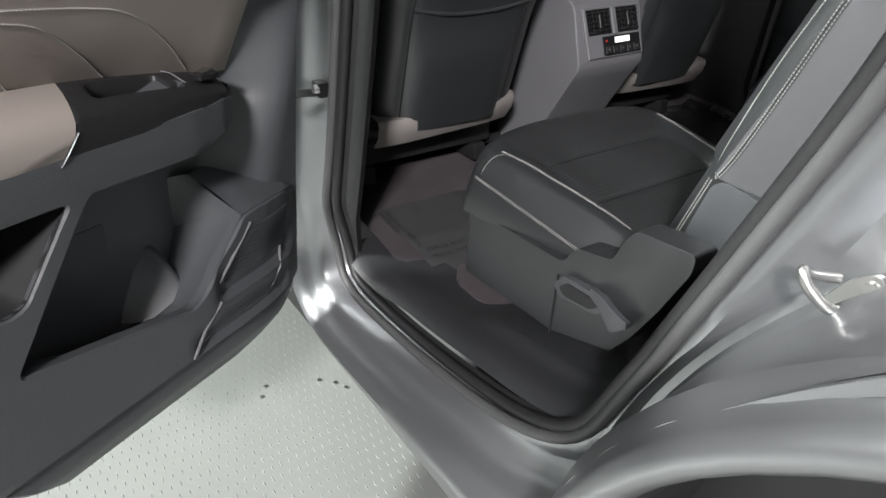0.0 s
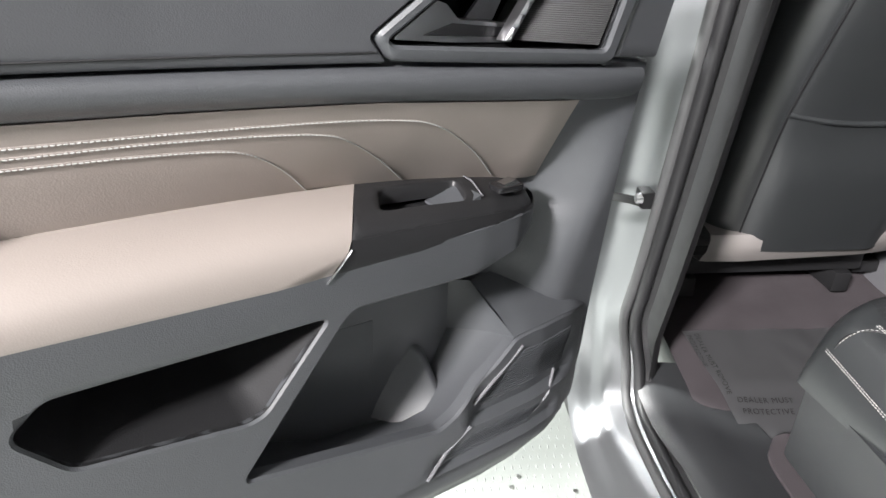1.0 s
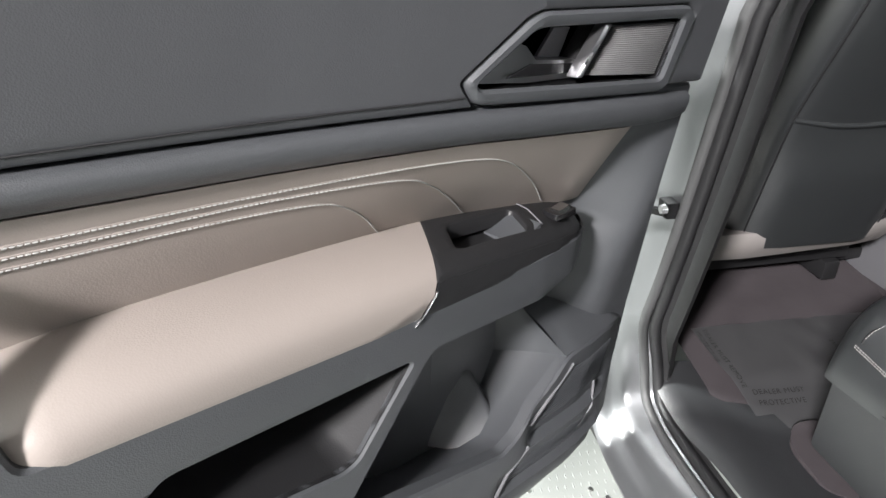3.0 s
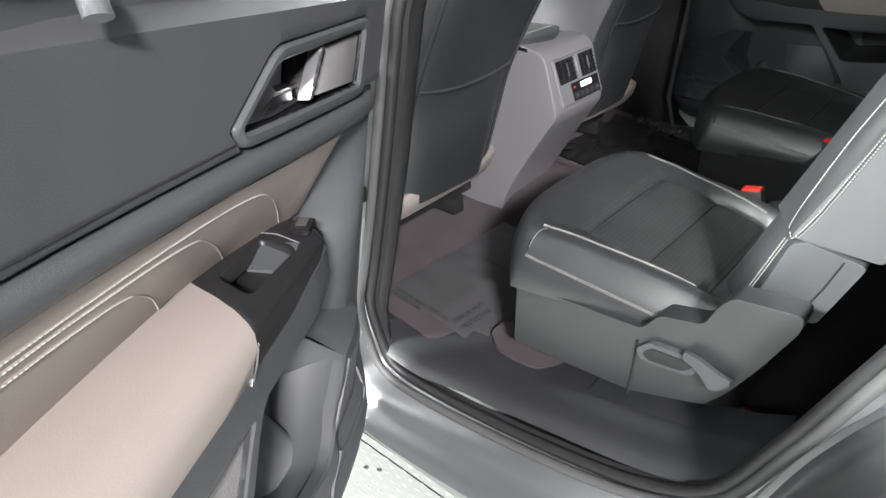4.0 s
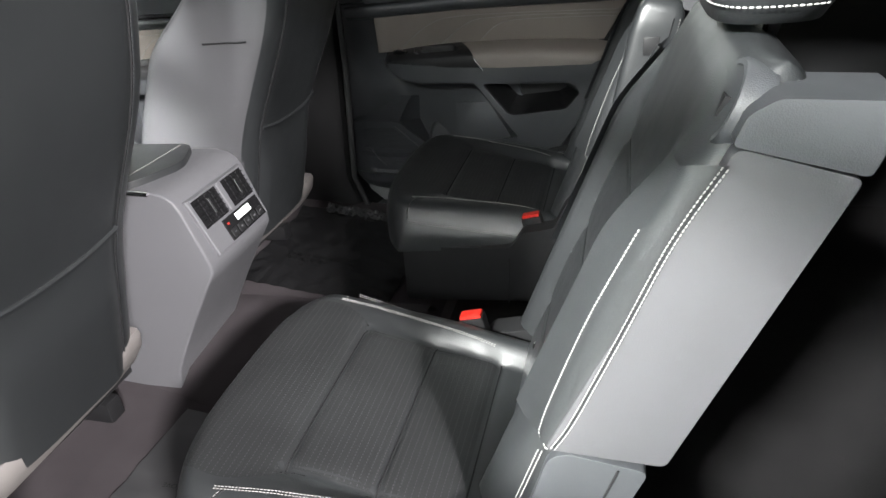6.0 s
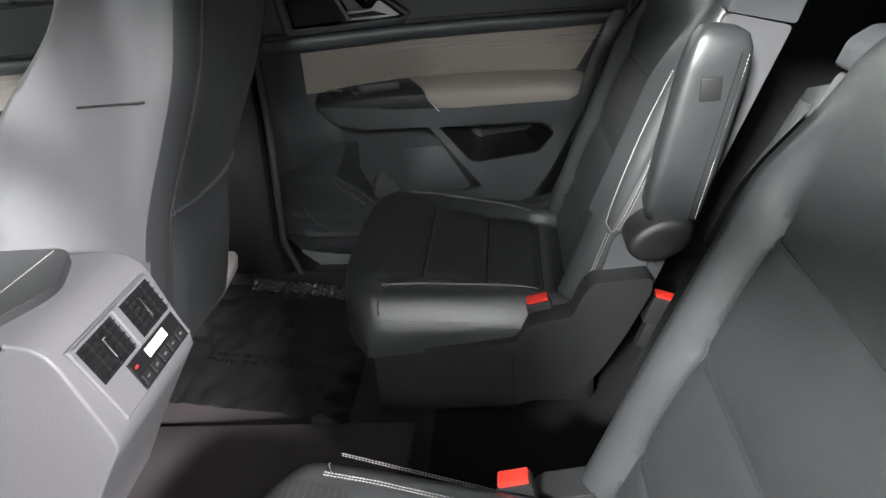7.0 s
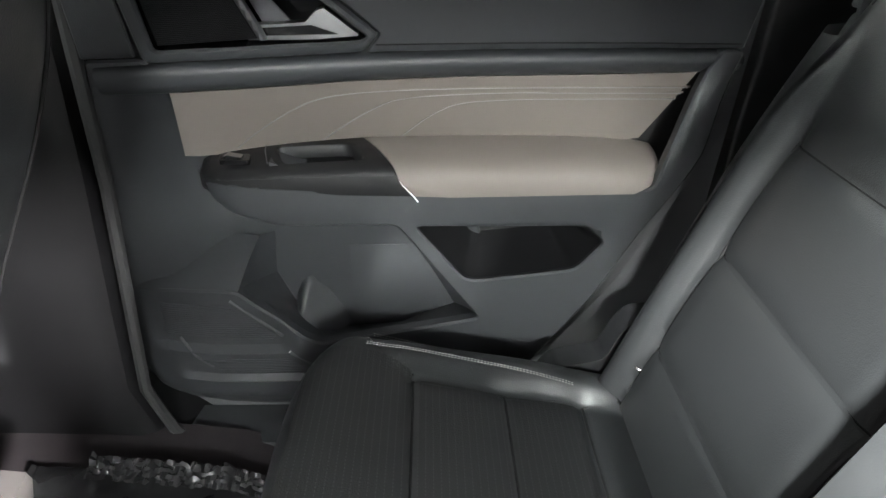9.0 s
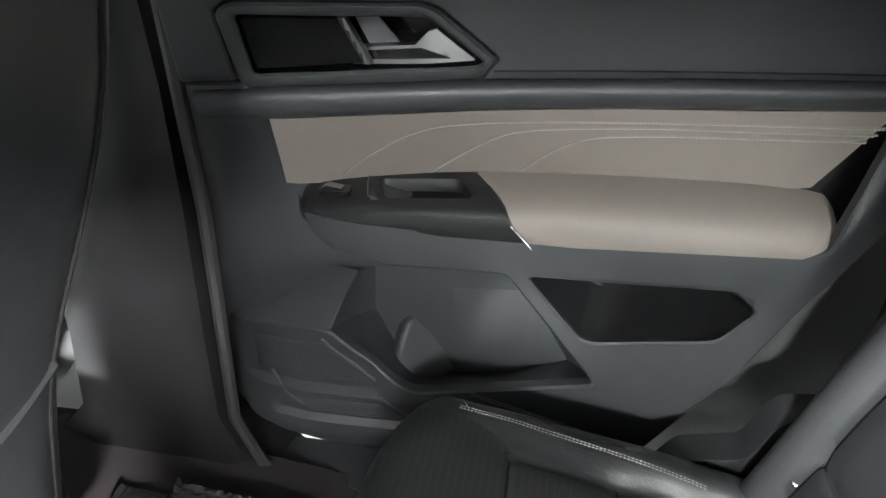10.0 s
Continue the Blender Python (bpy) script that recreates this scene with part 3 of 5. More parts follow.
    # speaker grilles in the ledge, with fine ribs and pale edges
    for poly in ([(0.278, 0.800), (0.170, 0.800), (0.160, 0.735), (0.330, 0.728), (0.338, 0.738)], [(0.352, 0.702), (0.212, 0.700), (0.240, 0.667), (0.398, 0.664)]):
        lo, hi = min(p[1] for p in poly), max(p[1] for p in poly)
        bm = bmesh.new()
        for k in range(int((hi - lo) / 0.0042)):
            z = lo + 0.003 + k * 0.0042
            cut = sorted(a + (c - a) * (z - b) / (e - b) for (a, b), (c, e) in zip(poly, poly[1:] + poly[:1]) if (b - z) * (e - z) < 0)
            if len(cut) < 2:
                continue
            us = np.linspace(cut[0] + 0.003, cut[-1] - 0.003, 10)
            rows3 = [[bm.verts.new((u, relief(u, z) + h, z + dz)) for u in us] for h, dz in ((0.0005, -0.0012), (-0.0013, 0.0), (0.0005, 0.0012))]
            for i in range(9):
                for j in (0, 1):
                    bm.faces.new((rows3[j][i], rows3[j][i + 1], rows3[j + 1][i + 1], rows3[j + 1][i]))
        part("grille_ribs", bm, PLASTIC, d, "fine ribbed speaker grille")
    for slit in (((0.279, 0.807), (0.312, 0.773), (0.345, 0.738)), ((0.353, 0.714), (0.385, 0.686), (0.416, 0.658)), ((0.186, 0.729), (0.209, 0.705), (0.232, 0.682))):
        part("grille_edge", tube([(u, relief(u, z) - 0.0006, z) for u, z in slit], 0.0022, 6), GREY, d, "pale edge of the speaker grille")
    # tan upper pad, which leans far out to the belt ridge
    top_z = lambda u: lerp([(0.25, 1.113), (0.28, 1.115), (0.49, 1.118), (0.64, 1.114), (0.76, 1.110), (0.95, 1.106)], u)
    belt_y = lambda u: lerp([(0.17, 0.655), (0.27, 0.664), (0.36, 0.675), (0.45, 0.688), (0.53, 0.703), (0.60, 0.715), (0.68, 0.727), (0.75, 0.735), (0.86, 0.746), (1.0, 0.756)], u)
    pad_low = lambda u: lerp([(0.24, 0.746), (0.32, 0.762), (0.42, 0.779), (0.50, 0.788), (1.0, 0.788)], u)
    pad_y = lambda u, z: pad_low(u) + (belt_y(u) + 0.012 - pad_low(u)) * (z - 1.015) / (top_z(u) - 1.015)
    rr = []
    for i in range(33):
        f = i / 32
        ring = []
        for k in range(13):
            g = k / 12
            u = (0.240 + 0.028 * g) * (1 - f) + (0.866 + 0.056 * g) * f
            z = 1.008 + (top_z(u) - 1.008) * g
            edge = 0.006 * (1 - min(1, min(f, 1 - f) / 0.03)) ** 2
            ring.append((u, pad_y(u, z) + edge, z))
        rr.append(ring + [(ring[-1][0], 0.80, ring[-1][2]), (ring[0][0], 0.803, ring[0][2])])
    part("upper_pad", loft(rr, True, True), TAN, d, "tan leatherette door pad with white stitching")
    for line in ([(0.312, 1.017), (0.354, 1.050), (0.402, 1.080), (0.436, 1.094), (0.470, 1.099), (0.536, 1.100), (0.634, 1.097), (0.76, 1.092), (0.915, 1.086)], [(0.421, 1.018), (0.471, 1.055), (0.508, 1.077), (0.535, 1.086), (0.583, 1.089), (0.678, 1.088), (0.76, 1.084), (0.908, 1.078)], [(0.528, 1.017), (0.560, 1.047), (0.586, 1.065), (0.609, 1.074), (0.64, 1.077), (0.70, 1.077), (0.76, 1.075), (0.900, 1.070)]):
        pts = [(p.x, pad_y(p.x, p.z) - 0.0008, p.z) for p in blend([(a, 0, b) for a, b in line], 8)]
        part("stitching", stitches(pts, 0.0042, 0.0031, 0.0010, 1, 0, (0, 1, 0)), THREAD, d)
        part("stitch_groove", tube([(x, y + 0.0010, z + 0.0012) for x, y, z in pts], 0.0014, 6), TAN, d)

    # armrest: one section swept along the door, tan behind and black before a slanted joint
    def arm(u, top, front, bottom=0.958):
        return [(u, 0.800, top - 0.002), (u, 0.780, top), (u, front + 0.048, top - 0.003), (u, front + 0.024, top - 0.008), (u, front + 0.010, top - 0.015), (u, front + 0.003, top - 0.023), (u, front, top - 0.033), (u, front + 0.0005, bottom + 0.012), (u, front + 0.003, bottom + 0.003), (u, front + 0.008, bottom), (u, 0.800, bottom)]

    joint = lambda p: 0.479 + 0.60 * (0.780 - min(p[1], 0.780)) + 0.85 * max(0.0, 0.992 - p[2]) * (1 if p[1] < 0.72 else 0)
    rr = [[(joint(p) + 0.001, p[1], p[2]) for p in arm(0.5, 1.0215, 0.6965, 0.960)]]
    for u, t in ((0.60, 1.0210), (0.68, 1.0195), (0.76, 1.0165), (0.81, 1.0130), (0.838, 1.0095)):
        rr.append(arm(u, t, 0.6965, 0.957))
    for k in range(1, 9):
        a = 1.5 * k / 8
        rr.append([(0.838 + 0.045 * math.sin(a), 0.80 + (y - 0.80) * math.cos(a) ** 0.6, 0.997 + (z - 0.997) * math.cos(a) ** 0.75) for _, y, z in arm(0, 1.0095 - 0.006 * math.sin(a), 0.6965, 0.957)])
    part("armrest_pad", loft(rr, True, True), TAN, d, "padded tan armrest", 60)
    part("joint_edge", tube([(joint((0, y, z)) - 0.0005, y - 0.0012, z) for y, z in ((0.6975, 0.990), (0.6965, 0.975), (0.699, 0.961))], 0.0012, 6), CHROME, d, "bright edge at the armrest joint")
    grip = ((0.257, 0.752, 1.006, 0.984), (0.262, 0.737, 1.008, 0.982), (0.276, 0.720, 1.011, 0.979), (0.305, 0.706, 1.015, 0.974), (0.35, 0.700, 1.0185, 0.969), (0.40, 0.698, 1.0205, 0.965), (0.45, 0.697, 1.0215, 0.962))
    def block(u, t, f, b):
        return [(u, 0.800, t - 0.022), (u, f + 0.020, t - 0.028), (u, f + 0.0025, t - 0.024), (u, f, t - 0.034), (u, f + 0.0005, b + 0.012), (u, f + 0.003, b + 0.003), (u, f + 0.008, b), (u, 0.800, b)]

    rr = [block(u, t, f, b) for u, f, t, b in grip]
    rr.append([(joint(p) - 0.001, p[1], p[2]) for p in block(0.5, 1.0215, 0.6965, 0.960)])
    part("grip_block", loft(rr, True, True), DARK, d, "black plastic grip block", 60)
    front_y = lambda u: lerp([(g[0], g[1]) for g in grip] + [(0.56, 0.6965)], u)
    high = lambda u: lerp([(g[0], g[2]) for g in grip] + [(0.56, 1.0215)], u)
    drop = lambda k: lerp([(0.0, 0.026), (0.003, 0.0225), (0.010, 0.015), (0.024, 0.008), (0.048, 0.003), (0.09, 0.0)], k)
    top = [(u, f + 0.003) for u, f, t, b in grip] + [(0.528, 0.6995), (0.514, 0.722), (0.479, 0.786), (0.268, 0.786)]
    hole = rounded([(0.364, 0.760), (0.464, 0.760), (0.486, 0.720), (0.380, 0.718)], 0.010)
    bm = sheet(top, (hole,), lambda u, y: drop(y - front_y(u)) - high(u), 0.006, 0.016, 0.0015)
    for v in bm.verts:
        v.co = (v.co.x, v.co.z, -v.co.y)
    part("grip_top", bm, DARK, d, "black plastic grip top with a hand recess", 50)
    part("recess_ramp", loft([[(u, y, z) for y in (0.716, 0.762)] + [(u, y, z - 0.01) for y in (0.762, 0.716)] for u, z in ((0.362, 1.013), (0.378, 1.006), (0.402, 0.998))], True, True), PLASTIC, d, "sloping end of the hand recess")
    part("grip_groove", tube([(0.346, 0.782, 1.0188), (0.352, 0.745, 1.0186), (0.360, 0.716, 1.0115)], 0.0009, 5), GREY, d, "fine pale joint on the grip")
    part("switch_recess", plate(rounded([(0.293, 0.742), (0.334, 0.738), (0.338, 0.714), (0.298, 0.716)], 0.005), (), 1.010, 1.0165, "z", 0.001), GLOSSY, d)
    part("window_switch", loft([[(u, y, z), (u, y + 0.013, z), (u, y + 0.013, z - 0.005), (u, y, z - 0.005)] for u, y, z in ((0.300, 0.722, 1.0170), (0.308, 0.721, 1.0215), (0.314, 0.721, 1.0200), (0.326, 0.720, 1.0180))], True, True), CHROME, d, "bright edged window switch", 20)
    # belt ridge between pad and upper trim, running out into the front column
    rr = []
    crease = lambda u: lerp([(0.18, 1.150), (0.26, 1.1515), (0.49, 1.1515), (0.64, 1.147), (0.76, 1.143), (0.86, 1.139), (0.98, 1.134)], u)
    for u, dy in ((0.196, 0.008), (0.225, 0.004), (0.26, 0.001), (0.30, 0), (0.36, 0), (0.42, 0), (0.48, 0), (0.54, 0), (0.60, 0), (0.66, 0), (0.74, 0), (0.84, 0), (0.97, 0)):
        c, t, y = crease(u), top_z(u), belt_y(u) + dy
        rr.append([(u, 0.795, c), (u, y + 0.008, c), (u, y - 0.002, c - 0.0025), (u, y - 0.006, c - 0.007), (u, y - 0.0065, c - 0.013), (u, y - 0.004, t + 0.013), (u, y + 0.004, t + 0.005), (u, y + 0.013, t + 0.001), (u, 0.795, t - 0.004)])
    part("belt_ridge", loft(rr, True, True), PLASTIC, d, "charcoal belt ridge", 60)
    up = lambda u, z: belt_y(u) - 0.002 - 0.2 * (z - 1.15) + 0.06 * smooth(1.254, 1.282, z) ** 2
    bezel = [(0.515, 1.175), (0.498, 1.1555), (0.396, 1.1545), (0.264, 1.1535), (0.255, 1.1580), (0.248, 1.229), (0.262, 1.238), (0.448, 1.231), (0.461, 1.225)]
    inner = [(0.502, 1.1725), (0.455, 1.2155), (0.446, 1.2185), (0.266, 1.2265), (0.270, 1.167), (0.496, 1.1685)]
    hole = rounded(bezel, 0.008)
    part("upper_trim", sheet(rounded([(0.190, 1.160), (0.249, 1.160), (0.2465, 1.2300), (0.2615, 1.2395), (0.449, 1.2325), (0.463, 1.2265), (0.5175, 1.175), (0.500, 1.1540), (0.64, 1.1495), (0.76, 1.1455), (0.97, 1.138), (0.985, 1.272), (0.70, 1.272), (0.45, 1.272), (0.21, 1.268), (0.194, 1.258)], 0.004), (), up, 0.012, 0.03, 0.002), SOFT, d, "soft grained charcoal upper door trim")
    part("trim_seam", tube([(u, up(u, z) - 0.0004, z) for u, z in ((0.511, 1.1625), (0.62, 1.1585), (0.72, 1.1545), (0.855, 1.149), (0.965, 1.144))], 0.0009, 5), SEAM, d)
    # handle plate with its cup, lever and tweeter grille
    part("handle_bezel", sheet(hole, (rounded(inner, 0.006),), lambda u, z: up(u, z) - 0.003, 0.008, 0.02, 0.003), PLASTIC, d, "raised handle surround")
    cup = [(0.482, 1.177), (0.448, 1.205), (0.442, 1.208), (0.280, 1.218), (0.284, 1.172), (0.476, 1.174)]
    rr = [[(a, y if y > 0.7 else up(a, b) + y, b) for a, b in rounded(loop, 0.006)] for y, loop in ((0.001, inner), (0.004, inner), (0.735, cup))]
    part("handle_cup", loft(rr, True, "end"), GLOSSY, d, "black handle recess", 30)
    gr = [(0.363, 1.2190), (0.269, 1.2225), (0.274, 1.1715), (0.381, 1.1750)]
    part("tweeter_grille", sheet(rounded(gr, 0.002), (), lambda u, z: up(u, z) + 0.006, 0.012, 0.03, 0.001), DARK, d, "black tweeter grille")
    bm = bmesh.new()
    g0, g1, g2, g3 = (Vector(g) for g in gr)
    for n, (a0, a1, b0, b1) in ((24, (g0, g3, g1, g2)), (46, (g0, g1, g3, g2))):
        for k in range(n):
            t = (k + 0.5) / n
            a, b = a0.lerp(a1, t), b0.lerp(b1, t)
            w = (b - a).normalized().orthogonal() * 0.00055
            q = [bm.verts.new((p.x, up(p.x, p.y) + h, p.y)) for p, h in ((a - w, 0.0055), (b - w, 0.0055), (b, 0.0042), (a, 0.0042), (a + w, 0.0055), (b + w, 0.0055))]
            bm.faces.new(q[:4])
            bm.faces.new((q[3], q[2], q[5], q[4]))
    part("grille_mesh", bm, DARK, d, "fine grey mesh of the tweeter")
    rr = [[(u, y, lo), (u, y - 0.001, hi), (u, y + 0.014, hi + 0.001), (u, y + 0.014, lo)] for u, lo, hi, y in ((0.491, 1.1720, 1.1745, 0.699), (0.456, 1.1715, 1.2045, 0.690), (0.447, 1.1710, 1.2020, 0.689), (0.434, 1.1710, 1.1900, 0.688), (0.368, 1.1710, 1.1870, 0.689), (0.362, 1.1745, 1.1850, 0.693))]
    part("door_handle", loft(rr, True, True), LEVER, d, "satin chrome pull lever", 15)
    # thin black plate added for the shade along the lever
    part("lever_shade", plate([(0.470, 1.1765), (0.440, 1.1870), (0.368, 1.1840), (0.367, 1.1760)], (), 0.6868, 0.6895, "y", 0.0006), GLOSSY, d, "shade along the lever, put in as a black plate")
    part("handle_back", loft([[(u, y, z) for u, z in ((0.370, 1.2150), (0.388, 1.1780), (0.418, 1.1860), (0.394, 1.2145))] for y in (0.702, 0.706)], True, True), GREY, d, "paler rear face of the handle recess")
    part("grille_divider", sheet(rounded([(0.365, 1.2205), (0.384, 1.1735), (0.391, 1.1735), (0.372, 1.2205)], 0.001), (), lambda u, z: up(u, z) - 0.001, 0.012, 0.012, 0.0015), LEVER, d, "satin angled divider")
    # window
    if windows:
        fr = [(0.155, 1.262), (0.20, 1.45), (0.26, 1.66), (0.80, 1.66), (0.98, 1.5), (1.04, 1.262)]
        hole = [(0.225, 1.288), (0.255, 1.45), (0.305, 1.615), (0.77, 1.615), (0.93, 1.47), (0.98, 1.292)]
        lean = lambda a, b: -side_y(b)
        part("window_frame", plate(rounded(fr, 0.03), (rounded(hole, 0.02),), 0.738, 0.80, "y", 0.006, warp=lean), PAINT, d, "silver painted window frame")
        part("window_seal", tube([(a, 0.742 - side_y(b), b) for a, b in rounded(hole, 0.02)], 0.009, 6, True), RUBBER, d)
        gl = part("window_pane", plate(rounded(hole, 0.02), (), 0.768, 0.772, "y", warp=lean), GLASS, d, "clear tinted window glass")
        gl.visible_shadow = False
        part("sunshade", tube([(0.24, 0.722, 1.282), (0.97, 0.734, 1.284)], 0.010, 10), DARK, d, "rolled black sunshade at the sill")
        part("sunshade_pull", tube(blend([(0.598, 0.728, 1.286), (0.625, 0.712, 1.288), (0.650, 0.692, 1.284), (0.661, 0.682, 1.270)], 6), 0.008, 12, False, 0.5), PLASTIC, d, "grey pull tab of the sunshade")
    XF = Matrix.Identity(4)
    return d


door("rear_door", Matrix.Identity(4), "closed far rear door with tan pad and charcoal trim")
# the near rear door is the same door mirrored, swung wide open on leaning hinges
SWING = Matrix(((0.5582, 0.8273, -0.0626), (-0.8234, 0.5617, 0.0806), (0.1018, 0.0065, 0.9948))).to_4x4()
LEFT = Matrix.Translation((0.5165, -1.1562, 1.0339)) @ SWING @ Matrix.Translation((-0.4263, 0.7288, -1.0326)) @ Matrix.Diagonal((1, -1, 1, 1))
door("rear_door", LEFT, "wide open silver rear door with tan pad and charcoal trim")
door("front_door", Matrix.Translation((-1.0, 0.0, 0.0)), "closed far front door with tan pad")
door("front_door", Matrix.Translation((-0.98, 0.0, 0.0)) @ Matrix.Diagonal((1, -1, 1, 1)), "closed driver's door with tan pad")

# ---- second row seats ----
def cushion_half(x):
    return lerp([(0.38, 0.258), (0.47, 0.258), (0.74, 0.222), (0.86, 0.215)], x)


def cushion_top(x, v):
    """Height of the cushion surface at x and v, the way sideways from its middle."""
    z = 0.80 - 0.26 * (x - 0.55)
    side = abs(v) / cushion_half(x)
    z += (0.012 * smooth(0.46, 0.56, x) + 0.020 * smooth(0.52, 0.74, x)) * smooth(0.60, 0.78, side) - 0.022 * smooth(0.82, 1.0, side)
    z -= 0.005 * math.exp(-((abs(v) - 0.144) / 0.006) ** 2) * smooth(0.53, 0.55, x)
    if abs(v) < 0.15:
        z -= 0.004 * math.exp(-((x - 0.545) / 0.006) ** 2) + 0.002 * math.exp(-((x - 0.655) / 0.006) ** 2) + 0.006 * math.exp(-((x - 0.755) / 0.008) ** 2)
        z += 0.003 * math.sin(max(0, min(1, (x - 0.545) / 0.11)) * math.pi) + 0.003 * math.sin(max(0, min(1, (x - 0.655) / 0.12)) * math.pi)
    return z


TILT = math.atan(0.41)
UPX, UPZ = math.sin(TILT), math.cos(TILT)


def back_front(s, v, half):
    """How far the backrest's face stands before its plane, at s up the back and v sideways."""
    side = abs(v)
    f = 0.030 * smooth(0.13, 0.168, side) * (1 - smooth(0.36, 0.50, s)) - 0.02 * smooth(half - 0.02, half, side)
    f -= 0.007 * math.exp(-((side - 0.135) / 0.007) ** 2) * (1 - smooth(0.38, 0.40, s))
    if side < 0.14:
        for c in (0.09, 0.225, 0.357):
            f -= 0.003 * math.exp(-((s - c) / 0.006) ** 2)
        f += 0.003 * math.sin(max(0, min(1, (s - 0.09) / 0.135)) * math.pi) + 0.003 * math.sin(max(0, min(1, (s - 0.225) / 0.132)) * math.pi)
    return f


def captain_seat(sgn, yc, yb, half, label):
    """sgn: the side of the car (-1 or 1), on which the seat's outer side lies; yc, yb: middle of cushion and back."""
    st = thing("captain_seat", label, "car seat", group="second row seats")
    Y = lambda v: yc + sgn * v
    YB = lambda v: yb + sgn * v
    # cushion
    bm = bmesh.new()
    nx, nv = 80, 84
    V = []
    for i in range(nx + 1):
        a = i / nx
        row = []
        for j in range(nv + 1):
            p = 2 * j / nv - 1
            q = math.copysign(1 - (1 - abs(p)) ** 1.7, p)
            x0 = 0.388 + 0.070 * abs(q) ** 3.2
            aa = a ** 1.6
            x = x0 + (0.84 - x0) * aa
            v = cushion_half(x) * q
            e = (1 - abs(q) ** 9) ** (1 / 2.6)
            f = (1 - (1 - min(1, aa / 0.13)) ** 2.6) ** (1 / 2.4)
            zb = 0.712
            row.append(bm.verts.new((x, Y(v), zb + (cushion_top(x, v) - zb) * e * f)))
        V.append(row)
    for i in range(nx):
        for j in range(nv):
            bm.faces.new((V[i][j], V[i][j + 1], V[i + 1][j + 1], V[i + 1][j]))
    bmesh.ops.contextual_create(bm, geom=[e for e in bm.edges if e.is_boundary])
    part("seat_cushion", bm, LEATHER, st, "black leather seat cushion", 70)
    
    def on(x, v, h=0.001):
        q = v / cushion_half(x)
        x0 = 0.388 + 0.070 * abs(q) ** 3.2
        aa = max(0.0, (x - x0) / (0.84 - x0))
        k = max(0, 1 - abs(q) ** 9) ** (1 / 2.6) * (1 - (1 - min(1, aa / 0.13)) ** 2.6) ** (1 / 2.4)
        return (x, Y(v), 0.712 + (cushion_top(x, v) - 0.712) * k + h)

    # pinstriped insert and seams
    for name, x0, x1 in (("insert", 0.552, 0.652), ("insert", 0.660, 0.750)):
        g = [[(x0 + (x1 - x0) * i / 14, v * 0.140 / 10) for v in range(-10, 11)] for i in range(15)]
        part(name, loft([[on(x, v, 0.0012) for x, v in r] for r in g], False, False), PERF, st, "finely pinstriped leather insert", 70)
    g = [[on(0.418 + 0.0125 * i, (0.17 + 0.035 * math.sin(i / 10 * math.pi * 0.75) - 0.004 * i) * j / 12, 0.0012) for j in range(-12, 13)] for i in range(11)]
    part("front_insert", loft(g, False, False), PERF, st, "finely pinstriped leather front", 70)
    for v in (-0.144, 0.144):
        part("seam", tube([on(0.545 + k * 0.0115, v, -0.001) for k in range(21)], 0.0016, 5), SEAM, st)
    for x in (0.545, 0.656, 0.756):
        part("seam", tube([on(x, -0.144 + k * 0.0144, 0.0006) for k in range(21)], 0.0016, 5), SEAM, st)
    for s in (1, -1):
        up = [on(0.485 + k * 0.0125, s * (0.196 - 0.0018 * k), 0.0015) for k in range(22)]
        part("stitching", stitches(up, 0.0042, 0.0029, 0.0008, 2, 0.0036), THREAD, st, "white double stitching")
        part("stitching", stitches(blend([on(0.481, s * 0.235, 0.0012), on(0.483, s * 0.224, 0.0012), on(0.487, s * 0.211, 0.0012), on(0.494, s * 0.198, 0.0012)], 5), 0.0050, 0.0034, 0.0006), THREAD, st)
        low = [(0.466 + k * 0.011, Y(s * (cushion_half(0.466 + k * 0.011) - 0.0008)), 0.789 - 0.20 * k * 0.011) for k in range(2, 25)]
        part("piping", stitches(low, 0.0042, 0.0029, 0.0008, 2, 0.0036, (0, 1, 0)), THREAD, st, "white double stitching")
        part("seam", tube(blend([on(0.481, s * 0.238, 0.0), on(0.481, s * 0.225, 0.0), on(0.497, s * 0.196, 0.0), on(0.545, s * 0.150, 0.0)], 6), 0.0014, 5), SEAM, st)
    # plastic base with its side covers
    part("seat_base", plate(rounded([(0.49, yc - 0.2), (0.84, yc - 0.2), (0.84, yc + 0.2), (0.49, yc + 0.2)], 0.03), (), 0.56, 0.71, "z", 0.01), DARK, st)
    cover = rounded([(0.465, 0.718), (0.67, 0.722), (0.704, 0.724), (0.729, 0.759), (0.765, 0.766), (0.795, 0.772), (0.812, 0.812), (0.828, 0.832), (0.917, 0.838), (0.916, 0.813), (0.880, 0.735), (0.846, 0.672), (0.815, 0.630), (0.695, 0.592), (0.459, 0.582)], 0.010)
    for s in (1, -1):
        y0, y1 = sorted((Y(s * 0.205), Y(s * 0.247)))
        part("side_cover", plate(cover, (), y0, y1, "y", 0.013), SILL if s > 0 else DARK, st, "charcoal plastic seat side cover" if s > 0 else "black plastic inner seat cover")
        yo = Y(s * 0.249)
        part("cover_joint", tube([(0.694, yo, 0.586), (0.697, yo, 0.64), (0.700, yo, 0.70)], 0.0016, 5), SEAM, st)
    yo = Y(0.247)
    lip = rounded([(0.702, 0.690), (0.722, 0.712), (0.80, 0.716), (0.812, 0.704), (0.79, 0.682), (0.715, 0.672)], 0.008)
    y0, y1 = sorted((yo, yo + sgn * 0.012))
    part("lever_bezel", plate(lip, (), y0, y1, "y", 0.004), PLASTIC, st)
